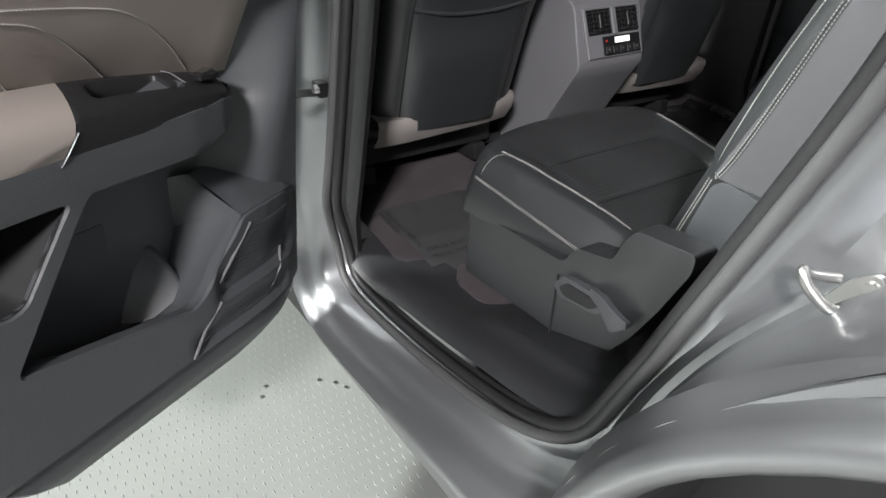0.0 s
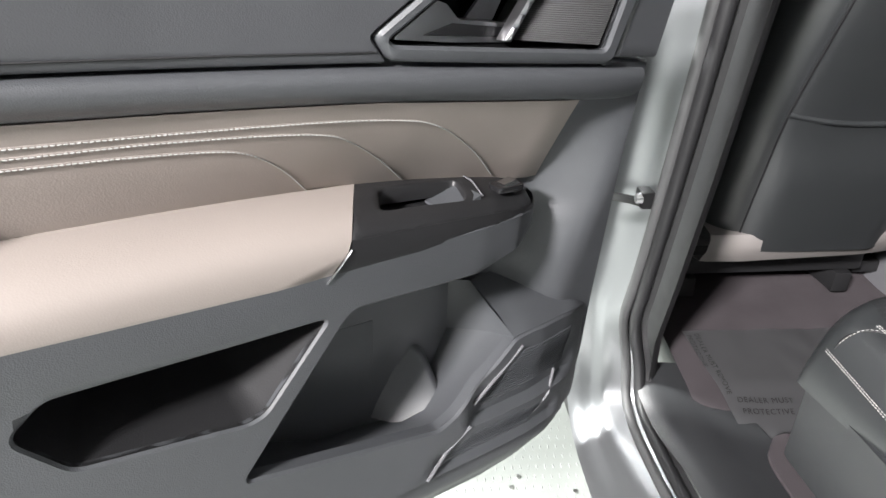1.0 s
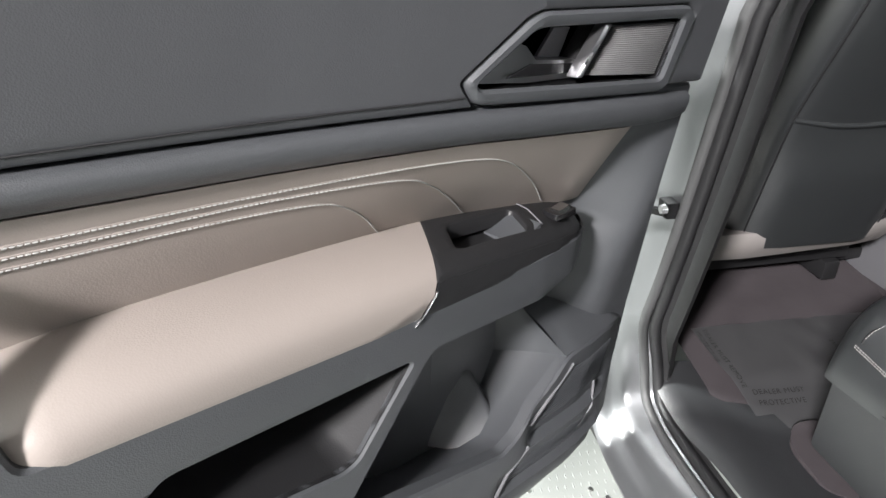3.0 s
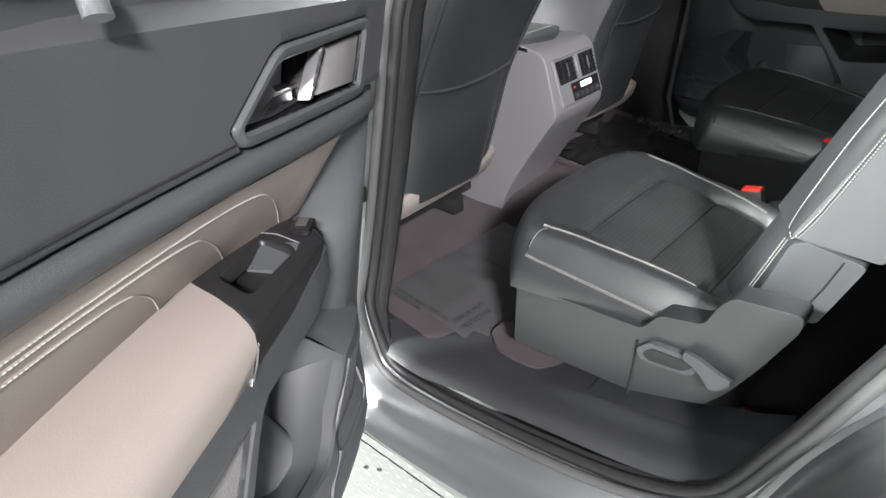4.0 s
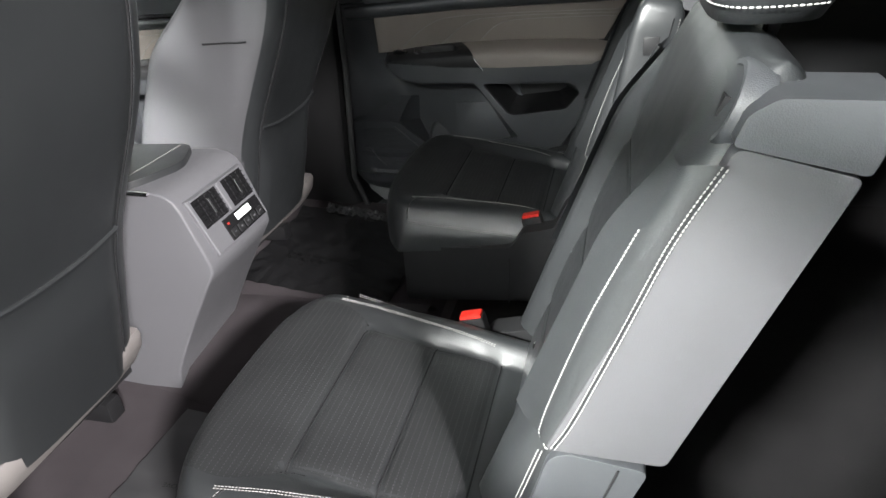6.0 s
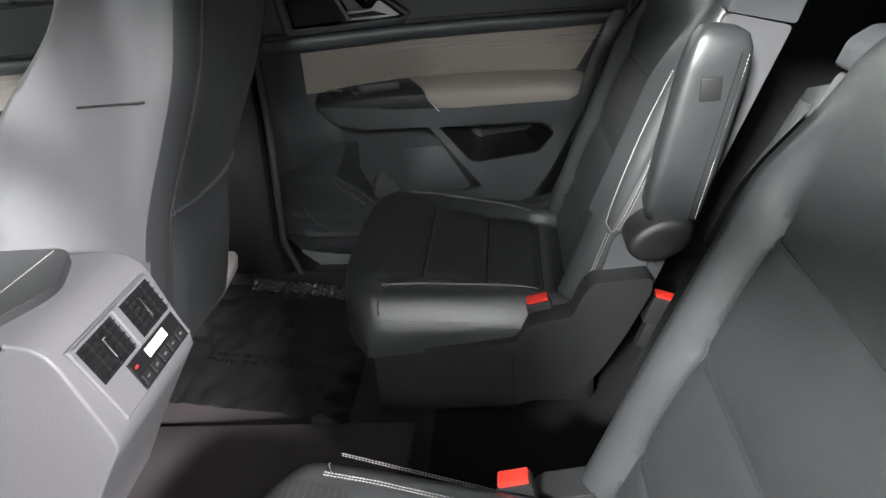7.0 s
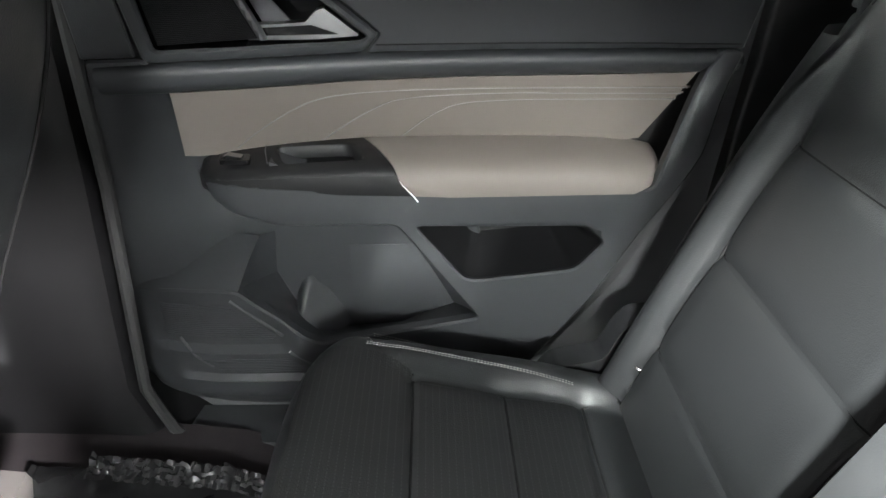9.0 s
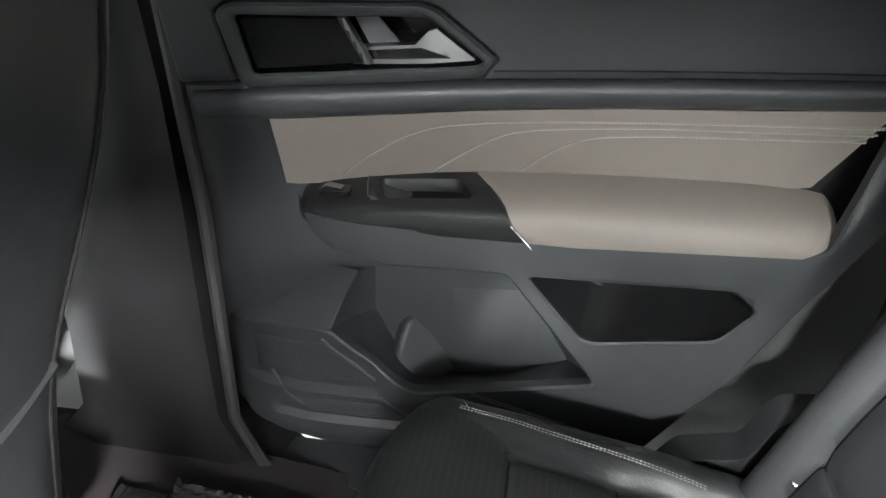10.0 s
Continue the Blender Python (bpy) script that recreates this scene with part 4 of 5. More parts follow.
    part("lever_recess", plate([(0.752 + (a - 0.752) * 0.72, 0.693 + (b - 0.693) * 0.6) for a, b in lip], (), y0 - 0.002, y1 + 0.002, "y", 0.002), DARK, st)
    part("recline_lever", loft([[(x, yo + sgn * (0.006 + d), z), (x, yo + sgn * (0.018 + d), z + 0.004), (x, yo + sgn * (0.018 + d), z - h), (x, yo + sgn * (0.006 + d), z - h)] for x, z, h, d in ((0.780, 0.722, 0.010, 0.0), (0.805, 0.721, 0.018, 0.003), (0.826, 0.713, 0.032, 0.004), (0.838, 0.708, 0.022, 0.003), (0.851, 0.704, 0.006, 0.001))], True, True), PLASTIC, st, "charcoal recline lever", 50)
    # backrest: a face over a plane that leans back, closed behind
    bm = bmesh.new()
    ns, nv = 70, 64
    F, B = [], []
    for i in range(ns + 1):
        t = i / ns
        s = 0.545 * (1 - (1 - t) ** 1.25)
        fr, br = [], []
        top = (1 - max(0, (s - 0.47) / 0.075) ** 3.5) ** (1 / 2.5) if s < 0.545 else 0.0
        hw = half * lerp([(0, 0.92), (0.12, 0.99), (0.40, 1.0), (0.50, 0.92), (0.545, 0.80)], s)
        for j in range(nv + 1):
            p = 2 * j / nv - 1
            q = math.copysign(1 - (1 - abs(p)) ** 1.6, p)
            e = (1 - abs(q) ** 6) ** (1 / 2.6)
            d = lerp([(0, 0.06), (0.12, 0.10), (0.40, 0.085), (0.545, 0.07)], s)
            fo = -d * 0.5 + (d * 0.5 + back_front(s, hw * q, half)) * e * top
            ba = -d * 0.5 - d * 0.5 * (1 - abs(q) ** 14) ** (1 / 3) * top
            for lst, off in ((fr, fo), (br, ba)):
                lst.append(bm.verts.new((0.795 + UPX * s - UPZ * off, YB(hw * q), 0.765 + UPZ * s + UPX * off)))
        F.append(fr)
        B.append(br)
    for G in (F, B):
        for i in range(ns):
            for j in range(nv):
                bm.faces.new((G[i][j], G[i][j + 1], G[i + 1][j + 1], G[i + 1][j]))
    bmesh.ops.remove_doubles(bm, verts=bm.verts, dist=0.0004)
    bmesh.ops.holes_fill(bm, edges=[e for e in bm.edges if e.is_boundary], sides=0)
    part("backrest", bm, LEATHER, st, "black leather backrest with side bolsters", 70)
    onb = lambda s, v, h=0.001: (0.795 + UPX * s - UPZ * (back_front(s, v, half) + h), YB(v), 0.765 + UPZ * s + UPX * (back_front(s, v, half) + h))
    for s0, s1 in ((0.03, 0.087), (0.093, 0.222), (0.228, 0.353)):
        part("back_insert", loft([[onb(s0 + (s1 - s0) * i / 10, v * 0.130 / 8, 0.0012) for v in range(-8, 9)] for i in range(11)], False, False), LEATHER, st, "smooth leather insert", 70)
    for v in (-0.135, 0.135):
        part("seam", tube([onb(0.02 + k * 0.018, v, -0.001) for k in range(20)], 0.0016, 5), SEAM, st)
    for s in (0.09, 0.225, 0.357):
        part("seam", tube([onb(s, -0.135 + k * 0.0135, -0.0005) for k in range(21)], 0.0014, 5), SEAM, st)
    # smooth side panels with stitched edges
    for s in (1, -1):
        quad = [(0.860, 0.900), (1.000, 1.2085), (1.083, 1.1855), (0.972, 0.894)]
        y0, y1 = sorted((YB(s * (half - 0.03)), YB(s * half)))
        part("side_bolster", plate(rounded(quad, 0.008), (), y0, y1, "y", 0.006), SIDE, st, "smooth grey leather side of the backrest")
        # padded roll along the edge, with a stitched line on both sides that meet in a U below
        ys, ya = YB(s * (half + 0.0005)), YB(s * (half - 0.014))
        B = blend([(0.869, ys, 0.903), (0.888, ys, 0.940), (0.926, ys, 1.036), (0.963, ys, 1.132), (0.996, ys, 1.196)], 6)
        A = blend([(0.854, ya, 0.908), (0.866, ya, 0.950), (0.900, ya, 1.045), (0.935, ya, 1.125), (0.965, ya, 1.190)], 6)
        roll = []
        for k, (p, q) in enumerate(zip(B, A)):
            sp = (q.z - 0.765) / 0.925
            inner = Vector(onb(sp, s * (half - 0.045), 0.0))
            m = (p + q) / 2 + Vector((-0.006, sgn * s * 0.004, 0.002))
            roll.append([p + Vector((0.012, -sgn * s * 0.006, 0)), p, m, q, (q + inner) / 2 + Vector((-0.003, 0, 0)), inner])
        part("bolster_roll", loft(roll, False, False), LEATHER, st, "padded leather edge roll", 80)
        part("stitching", stitches([p + Vector((-0.001, sgn * s * 0.001, 0)) for p in B], 0.0042, 0.0029, 0.0009, 2, 0.0040, (0, 1, 0)), THREAD, st, "white double stitching")
        part("stitching", stitches([p + Vector((-0.0015, 0, 0.0005)) for p in [B[0], (B[0] + A[0]) / 2 + Vector((0, 0, -0.012)), *A[:-5]]], 0.0042, 0.0029, 0.0010, 1, 0.0034, (0, 1, 0)), THREAD, st, "white stitching")
        part("stitching", stitches([(0.822 + 0.033 * k / 6, YB(s * (half - 0.004)), 0.800 + 0.094 * k / 6) for k in range(7)], 0.0042, 0.0029, 0.0009, 2, 0.0040, (0, 1, 0)), THREAD, st, "white double stitching")
        cap = rounded([(0.996, 1.2115), (1.004, 1.233), (1.022, 1.244), (1.101, 1.240), (1.0845, 1.1885)], 0.005)
        y0, y1 = sorted((YB(s * (half - 0.066)), YB(s * (half + 0.004))))
        part("shoulder_cap", plate(cap, (), y0, y1, "y", 0.009), PLASTIC, st, "charcoal plastic shoulder cap")
        br = rounded([(0.863, 0.890), (0.881, 0.900), (0.958, 0.887), (0.918, 0.780), (0.829, 0.776)], 0.010)
        y0, y1 = sorted((YB(s * (half - 0.05)), YB(s * (half + 0.003))))
        part("hinge_cover", plate(br, (), y0, y1, "y", 0.008), PLASTIC, st, "charcoal plastic hinge cover")
        part("cover_joint", tube([(0.930, YB(s * (half + 0.0035)), 0.886), (0.915, YB(s * (half + 0.0035)), 0.84), (0.893, YB(s * (half + 0.0035)), 0.785)], 0.0014, 5), SEAM, st)
    # round latch plate on the outer shoulder
    cx, cv, cz = 0.998, half - 0.052, 1.226

    def disc(r, h):
        return [(cx + UPX * r * 0.85 * math.sin(a) - UPZ * h, YB(cv + r * math.cos(a)), cz + UPZ * r * 0.85 * math.sin(a) + UPX * h) for a in [2 * math.pi * k / 24 for k in range(24)]]

    part("latch_plate", loft([disc(0.040, -0.02), disc(0.040, 0.000), disc(0.038, 0.003), disc(0.033, 0.003), disc(0.030, -0.002)], True, True), PLASTIC, st, "round charcoal latch plate", 50)
    part("latch_slot", loft([disc(0.018, -0.003), disc(0.018, -0.0012)], True, True), GLOSSY, st)
    part("fold_latch", loft([[(cx - UPZ * h + UPX * u, YB(cv + v), cz + UPX * h + UPZ * u) for u, v in ((-0.010, -0.012), (-0.010, 0.012), (0.006, 0.012), (0.006, -0.012))] for h in (-0.002, 0.006)], True, True), DARK, st, "black fold release latch", 30)
    # headrest
    rr = []
    for z, w, dx, th in ((1.262, 0.05, 0.0, 0.03), (1.268, 0.105, 0.0, 0.045), (1.30, 0.125, 0.006, 0.055), (1.38, 0.125, 0.03, 0.055), (1.44, 0.11, 0.05, 0.05), (1.465, 0.05, 0.055, 0.03)):
        rr.append([(1.035 + dx + th * math.copysign(abs(math.cos(a)) ** 0.6, math.cos(a)), YB(w * math.copysign(abs(math.sin(a)) ** 0.5, math.sin(a))), z) for a in [2 * math.pi * k / 28 for k in range(28)]])
    part("headrest", loft(rr, True, True), LEATHER, st, "black leather headrest", 80)
    for z, w, th in ((1.283, 0.1185, 0.0515), (1.296, 0.1245, 0.0545)):
        loop = [(1.038 + (th + 0.0008) * math.copysign(abs(math.cos(a)) ** 0.6, math.cos(a)), YB((w + 0.0008) * math.copysign(abs(math.sin(a)) ** 0.5, math.sin(a))), z) for a in [math.pi * (0.35 + 1.3 * k / 60) for k in range(61)]]
        part("headrest_stitching", stitches(loop, 0.0050, 0.0036, 0.0009), THREAD, st, "white stitching round the headrest")
    for s in (1, -1):
        part("headrest_post", tube([(1.03, YB(s * 0.06), 1.22), (1.035, YB(s * 0.06), 1.275)], 0.006, 10), CHROME, st)
    return st


captain_seat(-1, -0.405, -0.346, 0.221, "black leather captain's seat with white stitching near the open door")
captain_seat(1, 0.393, 0.394, 0.205, "black leather captain's seat with white stitching beside the closed door")

# folded up armrest on the aisle side of the far seat
ar = thing("folding_armrest", "black leather armrest folded upright beside the far seat", "armrest")
rr = []
for t, w, d in ((0.0, 0.016, 0.030), (0.02, 0.022, 0.038), (0.10, 0.025, 0.040), (0.20, 0.025, 0.040), (0.235, 0.023, 0.036), (0.25, 0.017, 0.028), (0.255, 0.008, 0.014)):
    cx, cz = 0.926 + 0.052 * t / 0.24, 0.945 + 0.245 * t / 0.24
    ring = []
    for a in [2 * math.pi * k / 28 for k in range(28)]:
        ca, sa = math.copysign(abs(math.cos(a)) ** 0.42, math.cos(a)), math.copysign(abs(math.sin(a)) ** 0.42, math.sin(a))
        ring.append((cx + d * ca, 0.133 + w * sa, cz - 0.2 * d * ca))
    rr.append(ring)
part("pad", loft(rr, True, True), LEATHER, ar, "padded leather body", 70)
edge = [(0.926 + 0.052 * t + 0.030, 0.110, 0.945 + 0.245 * t - 0.006) for t in [0.06 + 0.9 * k / 20 for k in range(21)]]
part("stitching", stitches(edge, 0.005, 0.0034, 0.0007, 1, 0, (0, 1, 0)), THREAD, ar)
part("seam", tube([(x - 0.010, y - 0.001, z) for x, y, z in edge], 0.0012, 5), SEAM, ar)
part("release_button", box(0.950, 0.976, 0.106, 0.111, 1.118, 1.148, 0.002), DARK, ar, "flush black release button")
part("pivot_cover", loft([[(0.916 + 0.046 * math.cos(a) * k, y, 0.920 + 0.034 * math.sin(a) * k + 0.2 * (math.cos(a) * 0.046)) for a in [2 * math.pi * i / 28 for i in range(28)]] for y, k in ((0.106, 0.55), (0.108, 0.80), (0.113, 0.94), (0.122, 1.0), (0.165, 1.0))], True, True), DARK, ar, "rounded black pivot cover", 50)

# buckles
def buckle(x, y, z, label, turn):
    global XF
    XF = pose(x, y, z, 0, turn, 0)
    b = thing("belt_buckle", label, "belt buckle")
    part("stalk", box(-0.012, 0.012, -0.010, 0.010, -0.09, -0.03, 0.004), DARK, b)
    part("housing", box(-0.021, 0.021, -0.013, 0.013, -0.04, 0.012, 0.005), DARK, b)
    part("release_button", box(-0.018, 0.018, -0.0105, 0.0105, 0.010, 0.017, 0.003), RED, b, "red release button")
    XF = Matrix.Identity(4)
    return b


buckle(0.700, -0.192, 0.775, "black seat belt buckle with red button beside the seat", -12)
buckle(0.745, 0.195, 0.765, "black seat belt buckle with red button beside the far seat", -12)
buckle(0.945, 0.197, 0.760, "black seat belt buckle with red button behind the far seat", 20)

# ---- front seats ----
def front_seat(yc, inner, label):
    """inner: the side (-1 or 1) of the seat that faces the console."""
    edge = lambda q: (1 - abs(q) ** 8) ** (1 / 2.4) if q * inner > 0 else (1 - abs(q) ** 3.6) ** (1 / 2.1)
    st = thing("front_seat", label, "car seat", group="front seats")
    bm = bmesh.new()
    ns, nv = 60, 60
    F, B = [], []
    for i in range(ns + 1):
        t = i / ns
        z = 0.74 + 0.72 * t
        hw = lerp([(0.74, 0.184), (0.80, 0.188), (0.95, 0.191), (1.15, 0.20), (1.30, 0.20), (1.40, 0.18), (1.46, 0.12)], z)
        xr = 0.135 + 0.30 * (z - 0.76) + 0.05 * smooth(0.95, 1.25, z)
        top = (1 - max(0, (z - 1.38) / 0.081) ** 3) ** (1 / 2.4)
        fr, br = [], []
        for j in range(nv + 1):
            p = 2 * j / nv - 1
            q = math.copysign(1 - (1 - abs(p)) ** 1.5, p)
            e = edge(q)
            th = 0.19
            groove = 0.004 * math.exp(-((abs(q) - 0.70) / 0.018) ** 2)
            belly = 0.010 * smooth(0.0, 0.12, 0.985 - z) * smooth(0.75, 0.5, abs(q)) if z < 0.985 else 0
            xb = xr - th * 0.5 + (th * 0.5 - groove + belly) * e * top
            xf = xr - th * 0.5 - (th * 0.5 + 0.10 * smooth(0.60, 0.80, abs(q)) * smooth(0.76, 0.86, z) * (1 - smooth(1.15, 1.32, z))) * (1 - abs(q) ** 8) ** (1 / 3) * top
            br.append(bm.verts.new((xb, yc + hw * q, z)))
            fr.append(bm.verts.new((xf, yc + hw * q, z)))
        F.append(fr)
        B.append(br)
    for G in (F, B):
        for i in range(ns):
            for j in range(nv):
                bm.faces.new((G[i][j], G[i][j + 1], G[i + 1][j + 1], G[i + 1][j]))
    bmesh.ops.remove_doubles(bm, verts=bm.verts, dist=0.0004)
    bmesh.ops.holes_fill(bm, edges=[e for e in bm.edges if e.is_boundary], sides=0)
    bmesh.ops.recalc_face_normals(bm, faces=bm.faces)
    for f in bm.faces:
        f.tag = f.normal.y * inner > 0.72
    grey = bm.copy()
    bmesh.ops.delete(bm, geom=[f for f in bm.faces if f.tag], context="FACES")
    bmesh.ops.delete(grey, geom=[f for f in grey.faces if f.normal.y * inner <= 0.72], context="FACES")
    part("backrest", bm, LEATHER, st, "black leather seat back with a map pocket", 70)
    part("side_panel", grey, SIDE, st, "smooth grey leather inner side of the seat back", 70)
    rear = lambda z, q: (0.135 + 0.30 * (z - 0.76) + 0.05 * smooth(0.95, 1.25, z) - 0.095 + 0.095 * edge(q) + 0.0005, yc + q * lerp([(0.74, 0.184), (0.80, 0.188), (0.95, 0.191), (1.15, 0.20), (1.30, 0.20), (1.40, 0.18), (1.46, 0.12)], z), z)
    for s in (-1, 1):
        part("seam", tube([rear(0.77 + k * 0.016, s * 0.70) for k in range(36)], 0.0016, 5), SEAM, st)
        part("stitching", stitches([rear(0.98 + k * 0.016, s * 0.725) for k in range(24)], 0.006, 0.0040, 0.0006, 1, 0, (1, 0, 0)), PLASTIC, st)
    part("map_pocket_edge", tube(blend([rear(0.99 + 0.03 * abs(q) ** 2, q) for q in (-0.70, -0.4, -0.15, 0.15, 0.4, 0.70)], 5), 0.0045, 8), LEATHER, st, "hemmed pocket edge")
    rr = []
    for x, z in ((0.080, 0.708), (0.112, 0.712), (0.135, 0.742), (0.142, 0.768), (0.138, 0.778), (0.09, 0.786)):
        rr.append([(x - 0.012 * abs(q) ** 8, yc + 0.182 * q, z + 0.006 * q * inner) for q in (-1, -0.95, -0.6, 0, 0.6, 0.95, 1)])
    part("rear_valance", loft(rr, False, False), BEIGE, st, "beige-grey plastic valance under the seat back")
    part("rail_bracket", box(-0.13, -0.02, yc + inner * 0.245 - 0.03, yc + inner * 0.245 + 0.03, 0.60, 0.628, 0.006), DARK, st, "black seat rail bracket")
    part("rail_bar", box(-0.13, -0.085, yc - 0.10, yc + 0.11, 0.585, 0.605, 0.005), DARK, st, "black cross bar under the seat")
    part("rail_label", box(-0.086, -0.0825, yc - 0.05, yc + 0.016, 0.590, 0.602, 0.0), THREAD, st, "small white label")
    seam_y = yc + inner * 0.2005
    part("seam", tube([(0.17 + 0.013 * k, seam_y - inner * 0.0008 * max(0, k - 6), 1.187) for k in range(8)], 0.0016, 5), SEAM, st)
    part("cushion", box(-0.40, 0.06, yc - 0.24, yc + 0.24, 0.70, 0.86, 0.05, 4), LEATHER, st)
    for s in (-1, 1):
        part("seat_rail", box(-0.35, 0.03, yc + s * 0.16 - 0.018, yc + s * 0.16 + 0.018, 0.585, 0.63, 0.006), DARK, st, "black seat rail")
    part("seat_pan", box(-0.38, 0.02, yc - 0.20, yc + 0.20, 0.63, 0.70, 0.01), DARK, st)
    rr = []
    for z, w, th in ((1.50, 0.10, 0.03), (1.51, 0.135, 0.05), (1.60, 0.14, 0.055), (1.66, 0.12, 0.045), (1.675, 0.06, 0.02)):
        rr.append([(0.30 + th * math.copysign(abs(math.cos(a)) ** 0.6, math.cos(a)), yc + w * math.copysign(abs(math.sin(a)) ** 0.5, math.sin(a)), z) for a in [2 * math.pi * k / 24 for k in range(24)]])
    part("headrest", loft(rr, True, True), LEATHER, st, "", 80)
    for s in (-1, 1):
        part("headrest_post", tube([(0.28, yc + s * 0.07, 1.44), (0.29, yc + s * 0.07, 1.52)], 0.007, 8), CHROME, st)
    return st


front_seat(-0.468, 1, "black leather driver's seat seen from behind")
front_seat(0.248, -1, "black leather front passenger seat seen from behind")

# ---- centre console ----
con = thing("centre_console", "grey plastic centre console with rear air vents and display", "console")
y0, y1 = -0.200, 0.010
mid = (y0 + y1) / 2
side = [(-0.9, 0.55), (-0.9, 0.95), (0.10, 1.0), (0.165, 1.0), (0.190, 0.994), (0.206, 0.982), (0.214, 0.966), (0.243, 0.862), (0.243, 0.846), (0.222, 0.815), (0.16, 0.72), (0.10, 0.62), (0.08, 0.55)]
part("console_body", plate(side, (), y0, y1, "y", 0.014), GREY, con, "grey moulded console body")
part("armrest_lid", plate(rounded([(-0.5, y0 + 0.005), (0.12, y0 + 0.005), (0.165, mid), (0.12, y1 - 0.005), (-0.5, y1 - 0.005)], 0.03), (), 0.99, 1.012, "z", 0.009), LEATHER, con, "black leather armrest lid")
part("lid_stitching", stitches([(0.10, y0 + 0.012 + 0.0093 * k, 1.0125) for k in range(21)], 0.005, 0.0034, 0.0008), THREAD, con)
nrm = Vector((0.963, 0, 0.269)).normalized()
dn = Vector((0.27, 0.10, -0.957)).normalized()
org = Vector((0.214, mid, 0.972))


def face(a, b, h=0.0):
    """A place on the sloping rear face: a sideways, b down, h out."""
    return org + Vector((0, a, 0)) + dn * b + nrm * h


def slab(a0, a1, b0, b1, h0, h1, cut=0.0):
    return loft([[face(a, b, h) for a, b in ((a0 + c, b0 + c), (a1 - c, b0 + c), (a1 - c, b1 - c), (a0 + c, b1 - c))] for h, c in ((h0, 0.0), (h1 - cut, 0.0), (h1, cut))], True, True)


part("vent_panel", slab(-0.088, 0.088, -0.002, 0.110, -0.004, 0.005, 0.002), GREY, con, "grey vent surround")
for a0, a1 in ((-0.080, -0.008), (0.008, 0.080)):
    part("vent_opening", slab(a0, a1, 0.003, 0.058, 0.003, 0.0058), GLOSSY, con, "black air vent")
    for k in range(5):
        b = 0.009 + k * 0.0102
        part("vent_slat", loft([[face(a, b, 0.0105), face(a, b + 0.0016, 0.0108), face(a, b + 0.0050, 0.0062), face(a, b + 0.0036, 0.0058)] for a in (a0 + 0.002, a1 - 0.002)], True, True), GLOSSY, con)
    for k in range(3):
        a = a0 + 0.018 + k * 0.018
        part("vent_fin", slab(a - 0.0006, a + 0.0006, 0.006, 0.055, 0.005, 0.0085), DARK, con)
    part("vent_tab", slab((a0 + a1) / 2 - 0.003, (a0 + a1) / 2 + 0.003, 0.014, 0.044, 0.008, 0.013, 0.001), CHROME, con, "bright vent slider")
    part("vent_frame", slab(a0 - 0.003, a1 + 0.003, -0.001, 0.003, 0.003, 0.010, 0.001), GREY, con)
part("vent_divider", slab(-0.0075, 0.0075, -0.001, 0.060, 0.004, 0.012, 0.002), GREY, con)
part("display_panel", slab(-0.040, 0.078, 0.063, 0.106, 0.004, 0.008, 0.001), GLOSSY, con, "black control panel")
part("display", slab(-0.004, 0.044, 0.067, 0.080, 0.0078, 0.0088), LCD, con, "lit white climate display")
for k in range(5):
    part("control_button", slab(-0.036 + k * 0.0225, -0.018 + k * 0.0225, 0.086, 0.102, 0.0075, 0.010, 0.001), DARK, con)
    part("button_mark", slab(-0.030 + k * 0.0225, -0.024 + k * 0.0225, 0.092, 0.0945, 0.0098, 0.0103), GREY, con)
part("warm_mark", slab(-0.034, -0.028, 0.072, 0.075, 0.0078, 0.0086), RED, con, "tiny red mark")
part("chrome_strip", tube([(0.125, y0 - 0.001, 1.0), (0.165, y0 - 0.001, 0.997)], 0.004, 6), CHROME, con, "small chrome trim tip")

# ---- floor mats ----
def text_mesh(words, size, at, turn):
    """Flat printed words as a mesh; at: start of the baseline."""
    cu = bpy.data.curves.new("print", "FONT")
    cu.body, cu.size, cu.space_character = words, size, 1.15
    ob = bpy.data.objects.new("print", cu)
    me = bpy.data.meshes.new_from_object(ob)
    bm = bmesh.new()
    bm.from_mesh(me)
    bpy.data.objects.remove(ob)
    bpy.data.meshes.remove(me)
    bpy.data.curves.remove(cu)
    bmesh.ops.transform(bm, matrix=pose(at[0], at[1], 0, 0, 0, turn), verts=bm.verts)
    return bm


def mat_z(x, y, seed):
    return lerp(floor_prof, x) + 0.008 + 0.004 * noise.noise((x * 14, y * 30, seed))


mat1 = thing("floor_mat", "grey protective film mat printed with black warning text", "floor mat")
g = []
for i in range(25):
    row = []
    for j in range(25):
        a, b = i / 24, j / 24
        x, y = 0.116 + 0.290 * a + 0.01 * b, -0.664 + 0.030 * a * (1 - b) + 0.42 * b
        row.append((x, y, mat_z(x, y, 3)))
    g.append(row)
part("mat_sheet", loft(g, False, False), FILM, mat1)
for words, size, at, turn in (("DEALER MUST REMOVE", 0.0125, (0.128, -0.646), 2), ("PROTECTIVE", 0.0125, (0.130, -0.661), 2), ("DEALER MUST", 0.0135, (0.288, -0.628), 86), ("PROTECTIVE", 0.0135, (0.308, -0.626), 86), ("DEALER MUST REMOVE", 0.0125, (0.335, -0.400), 184), ("PROTECTIVE", 0.0125, (0.300, -0.382), 184)):
    bm = text_mesh(words, size, at, turn)
    for v in bm.verts:
        v.co.z = mat_z(v.co.x, v.co.y, 3) + 0.0028
    part("printed_line", bm, PRINT, mat1)
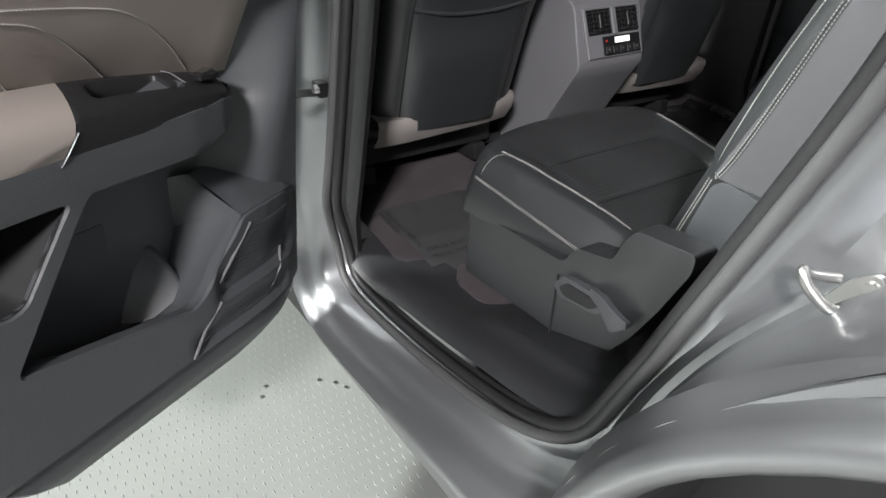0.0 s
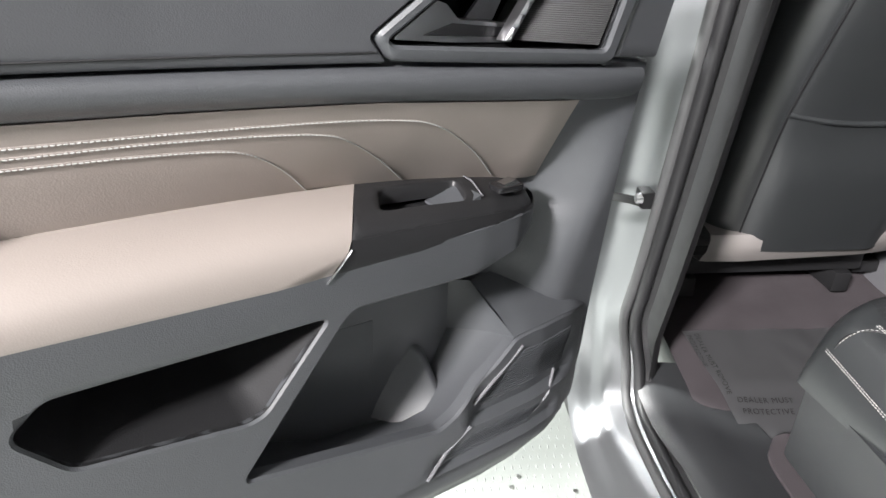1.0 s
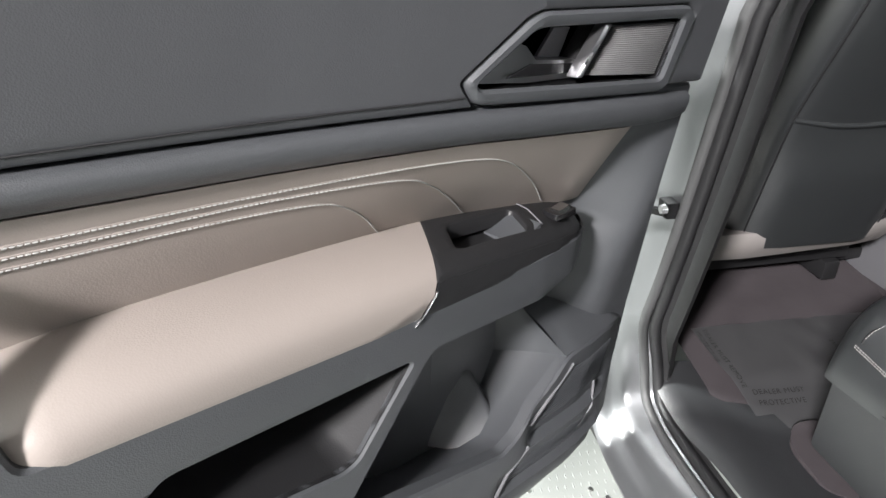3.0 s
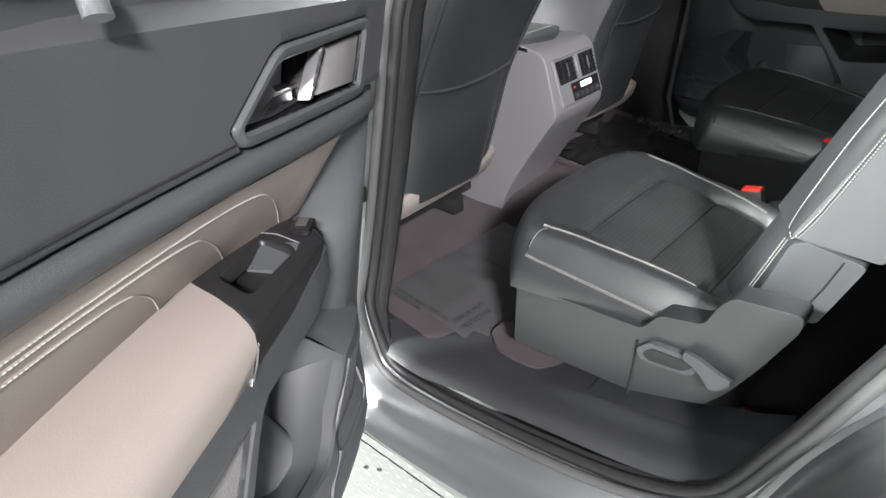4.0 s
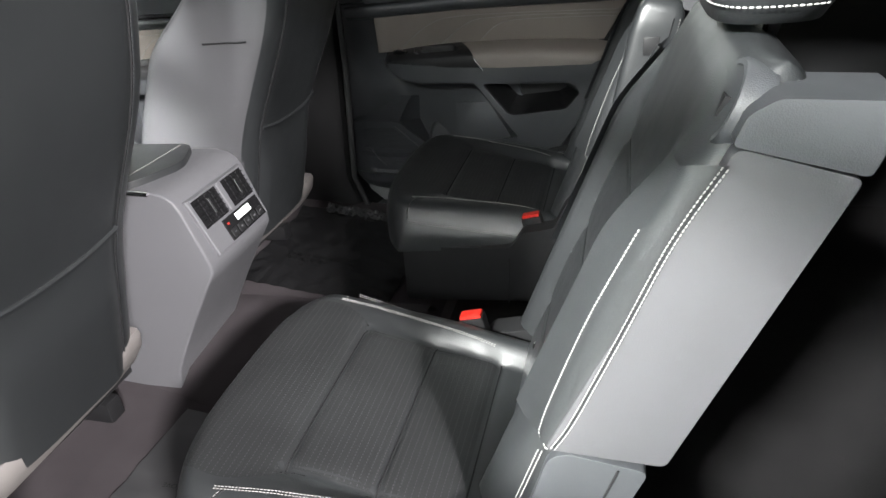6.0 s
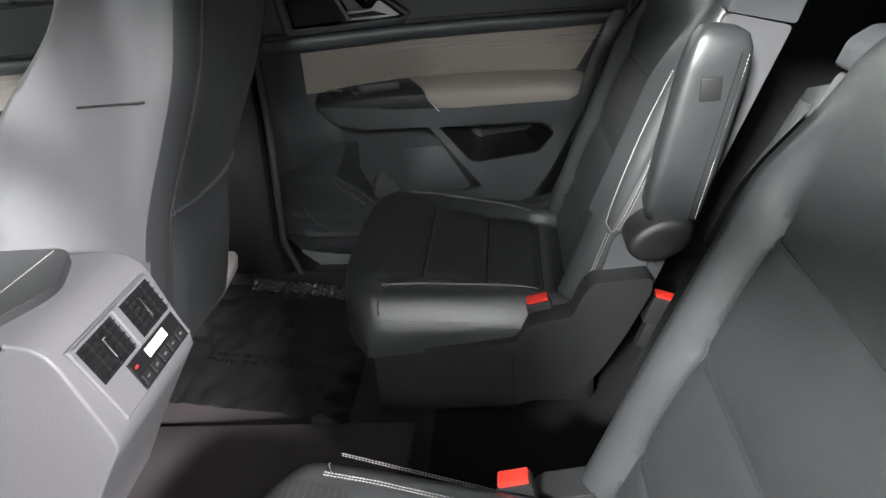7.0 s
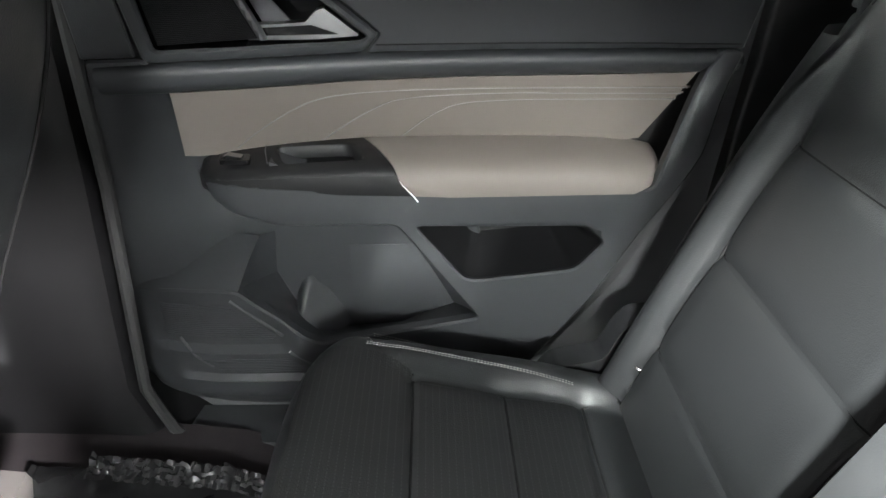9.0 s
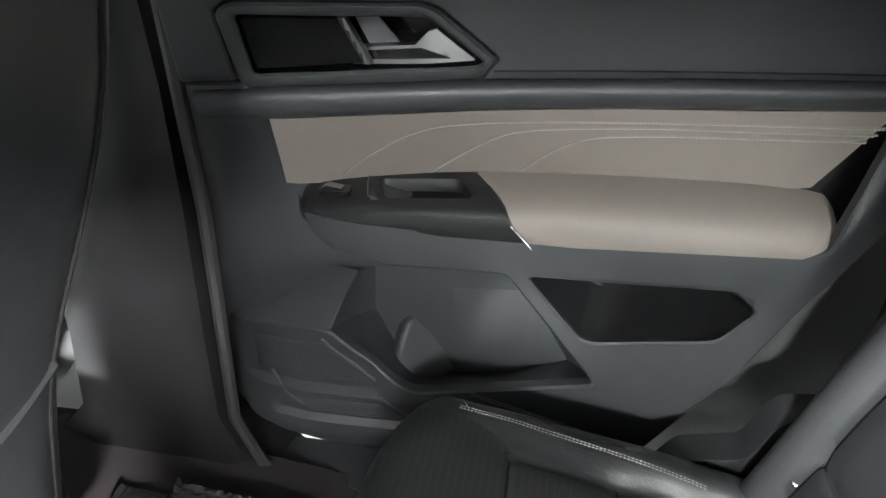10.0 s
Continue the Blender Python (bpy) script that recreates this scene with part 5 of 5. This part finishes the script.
mat2 = thing("floor_mat", "dark crinkled protective film mat on the far floor", "floor mat")
g = []
for i in range(61):
    x = -0.02 + 0.39 * i / 60
    row = []
    for j in range(41):
        y = 0.19 + 0.42 * j / 40
        rim = max(0.0, j - 36) / 4
        row.append((x, y, mat_z(x, y, 7) + 0.006 * abs(noise.noise((x * 22, y * 16, 5))) + rim * (0.008 + 0.012 * abs(noise.noise((x * 70, j * 0.5, 1))))))
    g.append(row)
part("mat_sheet", loft(g, False, False), DARKFILM, mat2)
g = []
for i in range(91):
    x = 0.06 + 0.26 * i / 90
    row = []
    for j in range(9):
        y = 0.592 + 0.034 * j / 8
        row.append((x, y + 0.006 * noise.noise((x * 60, j * 0.6, 11)), lerp(floor_prof, x) + 0.016 + 0.018 * j / 8 * (0.5 + abs(noise.noise((x * 45, 0, 2)))) + 0.007 * noise.noise((x * 120, j * 0.9, 9))))
    g.append(row)
part("crinkled_edge", loft(g, False, False), FOIL, mat2, "shiny crinkled film edge", 25)
for words, y in (("DEALER MUST REMOVE", 0.335), ("PROTECTIVE", 0.315)):
    bm = text_mesh(words, 0.016, (0.060, y), 0)
    for v in bm.verts:
        v.co.z = mat_z(v.co.x, v.co.y, 7) + 0.008
    part("printed_line", bm, PRINT, mat2)
tagged(part("carpet_edge", plate(rounded([(0.36, -0.60), (0.405, -0.636), (0.50, -0.640), (0.532, -0.60), (0.545, -0.53), (0.36, -0.53)], 0.02), (), 0.519, 0.527, "z", 0.002), CARPET), "rounded corner of plum-grey carpet over the sill", "carpet", kind="structure")
lab = thing("warning_tag", "small white tag with a red ring on the floor", "tag")
part("card", box(0.832, 0.866, -0.545, -0.520, 0.5435, 0.5455, 0.0005), DARK, lab)
part("red_ring", tube([(0.849 + 0.008 * math.cos(a), -0.532 + 0.008 * math.sin(a), 0.5465) for a in [2 * math.pi * k / 20 for k in range(20)]], 0.0013, 6, True), RED, lab, "printed red ring")
part("white_mark", box(0.845, 0.853, -0.534, -0.530, 0.546, 0.5468, 0), THREAD, lab)
rail = thing("floor_rail", "bright edge of a steel seat rail on the floor", "seat rail")
part("rail_edge", box(0.80, 0.945, -0.574, -0.566, 0.540, 0.552, 0.002), STEEL, rail)

# striker and door strap
strap = thing("door_strap", "black steel door check strap bolted to the pillar", "door strap")
part("arm", loft([[(x, y, z - 0.007), (x, y - 0.006, z - 0.005), (x, y - 0.006, z + 0.005), (x, y, z + 0.007)] for x, y, z in ((0.290, -0.842, 0.906), (0.262, -0.850, 0.900), (0.230, -0.862, 0.892), (0.190, -0.88, 0.880))], True, True), DARK, strap)
part("bracket", box(0.262, 0.292, -0.846, -0.826, 0.896, 0.922, 0.004), DARK, strap)
bm = bmesh.new()
bmesh.ops.create_cone(bm, cap_ends=True, segments=16, radius1=0.009, radius2=0.007, depth=0.008, matrix=Matrix.Translation((0.284, -0.848, 0.911)) @ Matrix.Rotation(math.pi / 2, 4, "X"))
part("bolt", bm, CHROME, strap, "bright zinc bolt head")
st = thing("door_striker", "zinc plated door lock striker loop on the jamb", "door striker")
part("striker_plate", plate(rounded([(1.107, 0.932), (1.123, 0.960), (1.141, 0.972), (1.149, 0.962), (1.144, 0.936), (1.127, 0.918), (1.113, 0.918)], 0.008), (), -0.776, -0.770, "y", 0.001), STEEL, st)
part("loop", tube(blend([(1.114, -0.774, 0.955), (1.103, -0.796, 0.960), (1.101, -0.806, 0.966), (1.109, -0.808, 0.956), (1.125, -0.800, 0.942), (1.135, -0.774, 0.936)], 6), 0.0045, 10), STEEL, st)
for x, z in ((1.139, 0.960), (1.120, 0.928)):
    bm = bmesh.new()
    bmesh.ops.create_cone(bm, cap_ends=True, segments=14, radius1=0.006, radius2=0.005, depth=0.004, matrix=Matrix.Translation((x, -0.778, z)) @ Matrix.Rotation(math.pi / 2, 4, "X"))
    part("screw", bm, STEEL, st)
# carpet hump and tag under the seat
tagged(part("tunnel_carpet", loft([[(x, y, z) for x in (-1.0, 0.1, 0.35, 0.53)] for y, z in ((-0.22, 0.55), (-0.17, 0.60), (0.0, 0.62), (0.10, 0.60), (0.15, 0.55))], False, False), CARPET), "plum-grey carpet over the centre tunnel", "carpet", kind="structure")

# child seat anchors in the gap of the seats
for x, y, z in ((0.824, 0.290, 0.802), (0.826, 0.545, 0.805), (0.824, -0.285, 0.802)):
    an = thing("child_seat_anchor", "small bright steel child seat anchor in the seat gap", "seat anchor", group="child seat anchors")
    part("loop", tube(blend([(x + 0.012, y - 0.012, z), (x - 0.008, y - 0.012, z + 0.004), (x - 0.012, y, z + 0.006), (x - 0.008, y + 0.012, z + 0.004), (x + 0.012, y + 0.012, z)], 4), 0.003, 8), CHROME, an)
    part("tag", box(x - 0.004, x + 0.004, y - 0.006, y + 0.006, z + 0.008, z + 0.024, 0.002), GREY, an, "pale cloth tag")
# belt on the rear pillar
belt = thing("seat_belt", "black woven seat belt hanging on the rear quarter trim", "seat belt")
part("webbing", loft([[(x - 0.022, y, z), (x + 0.022, y - 0.004, z), (x + 0.022, y - 0.002, z), (x - 0.022, y + 0.002, z)] for x, y, z in ((1.20, -0.60, 1.60), (1.17, -0.665, 1.25), (1.13, -0.685, 1.09), (1.12, -0.685, 0.80))], True, True), CARGO, belt)
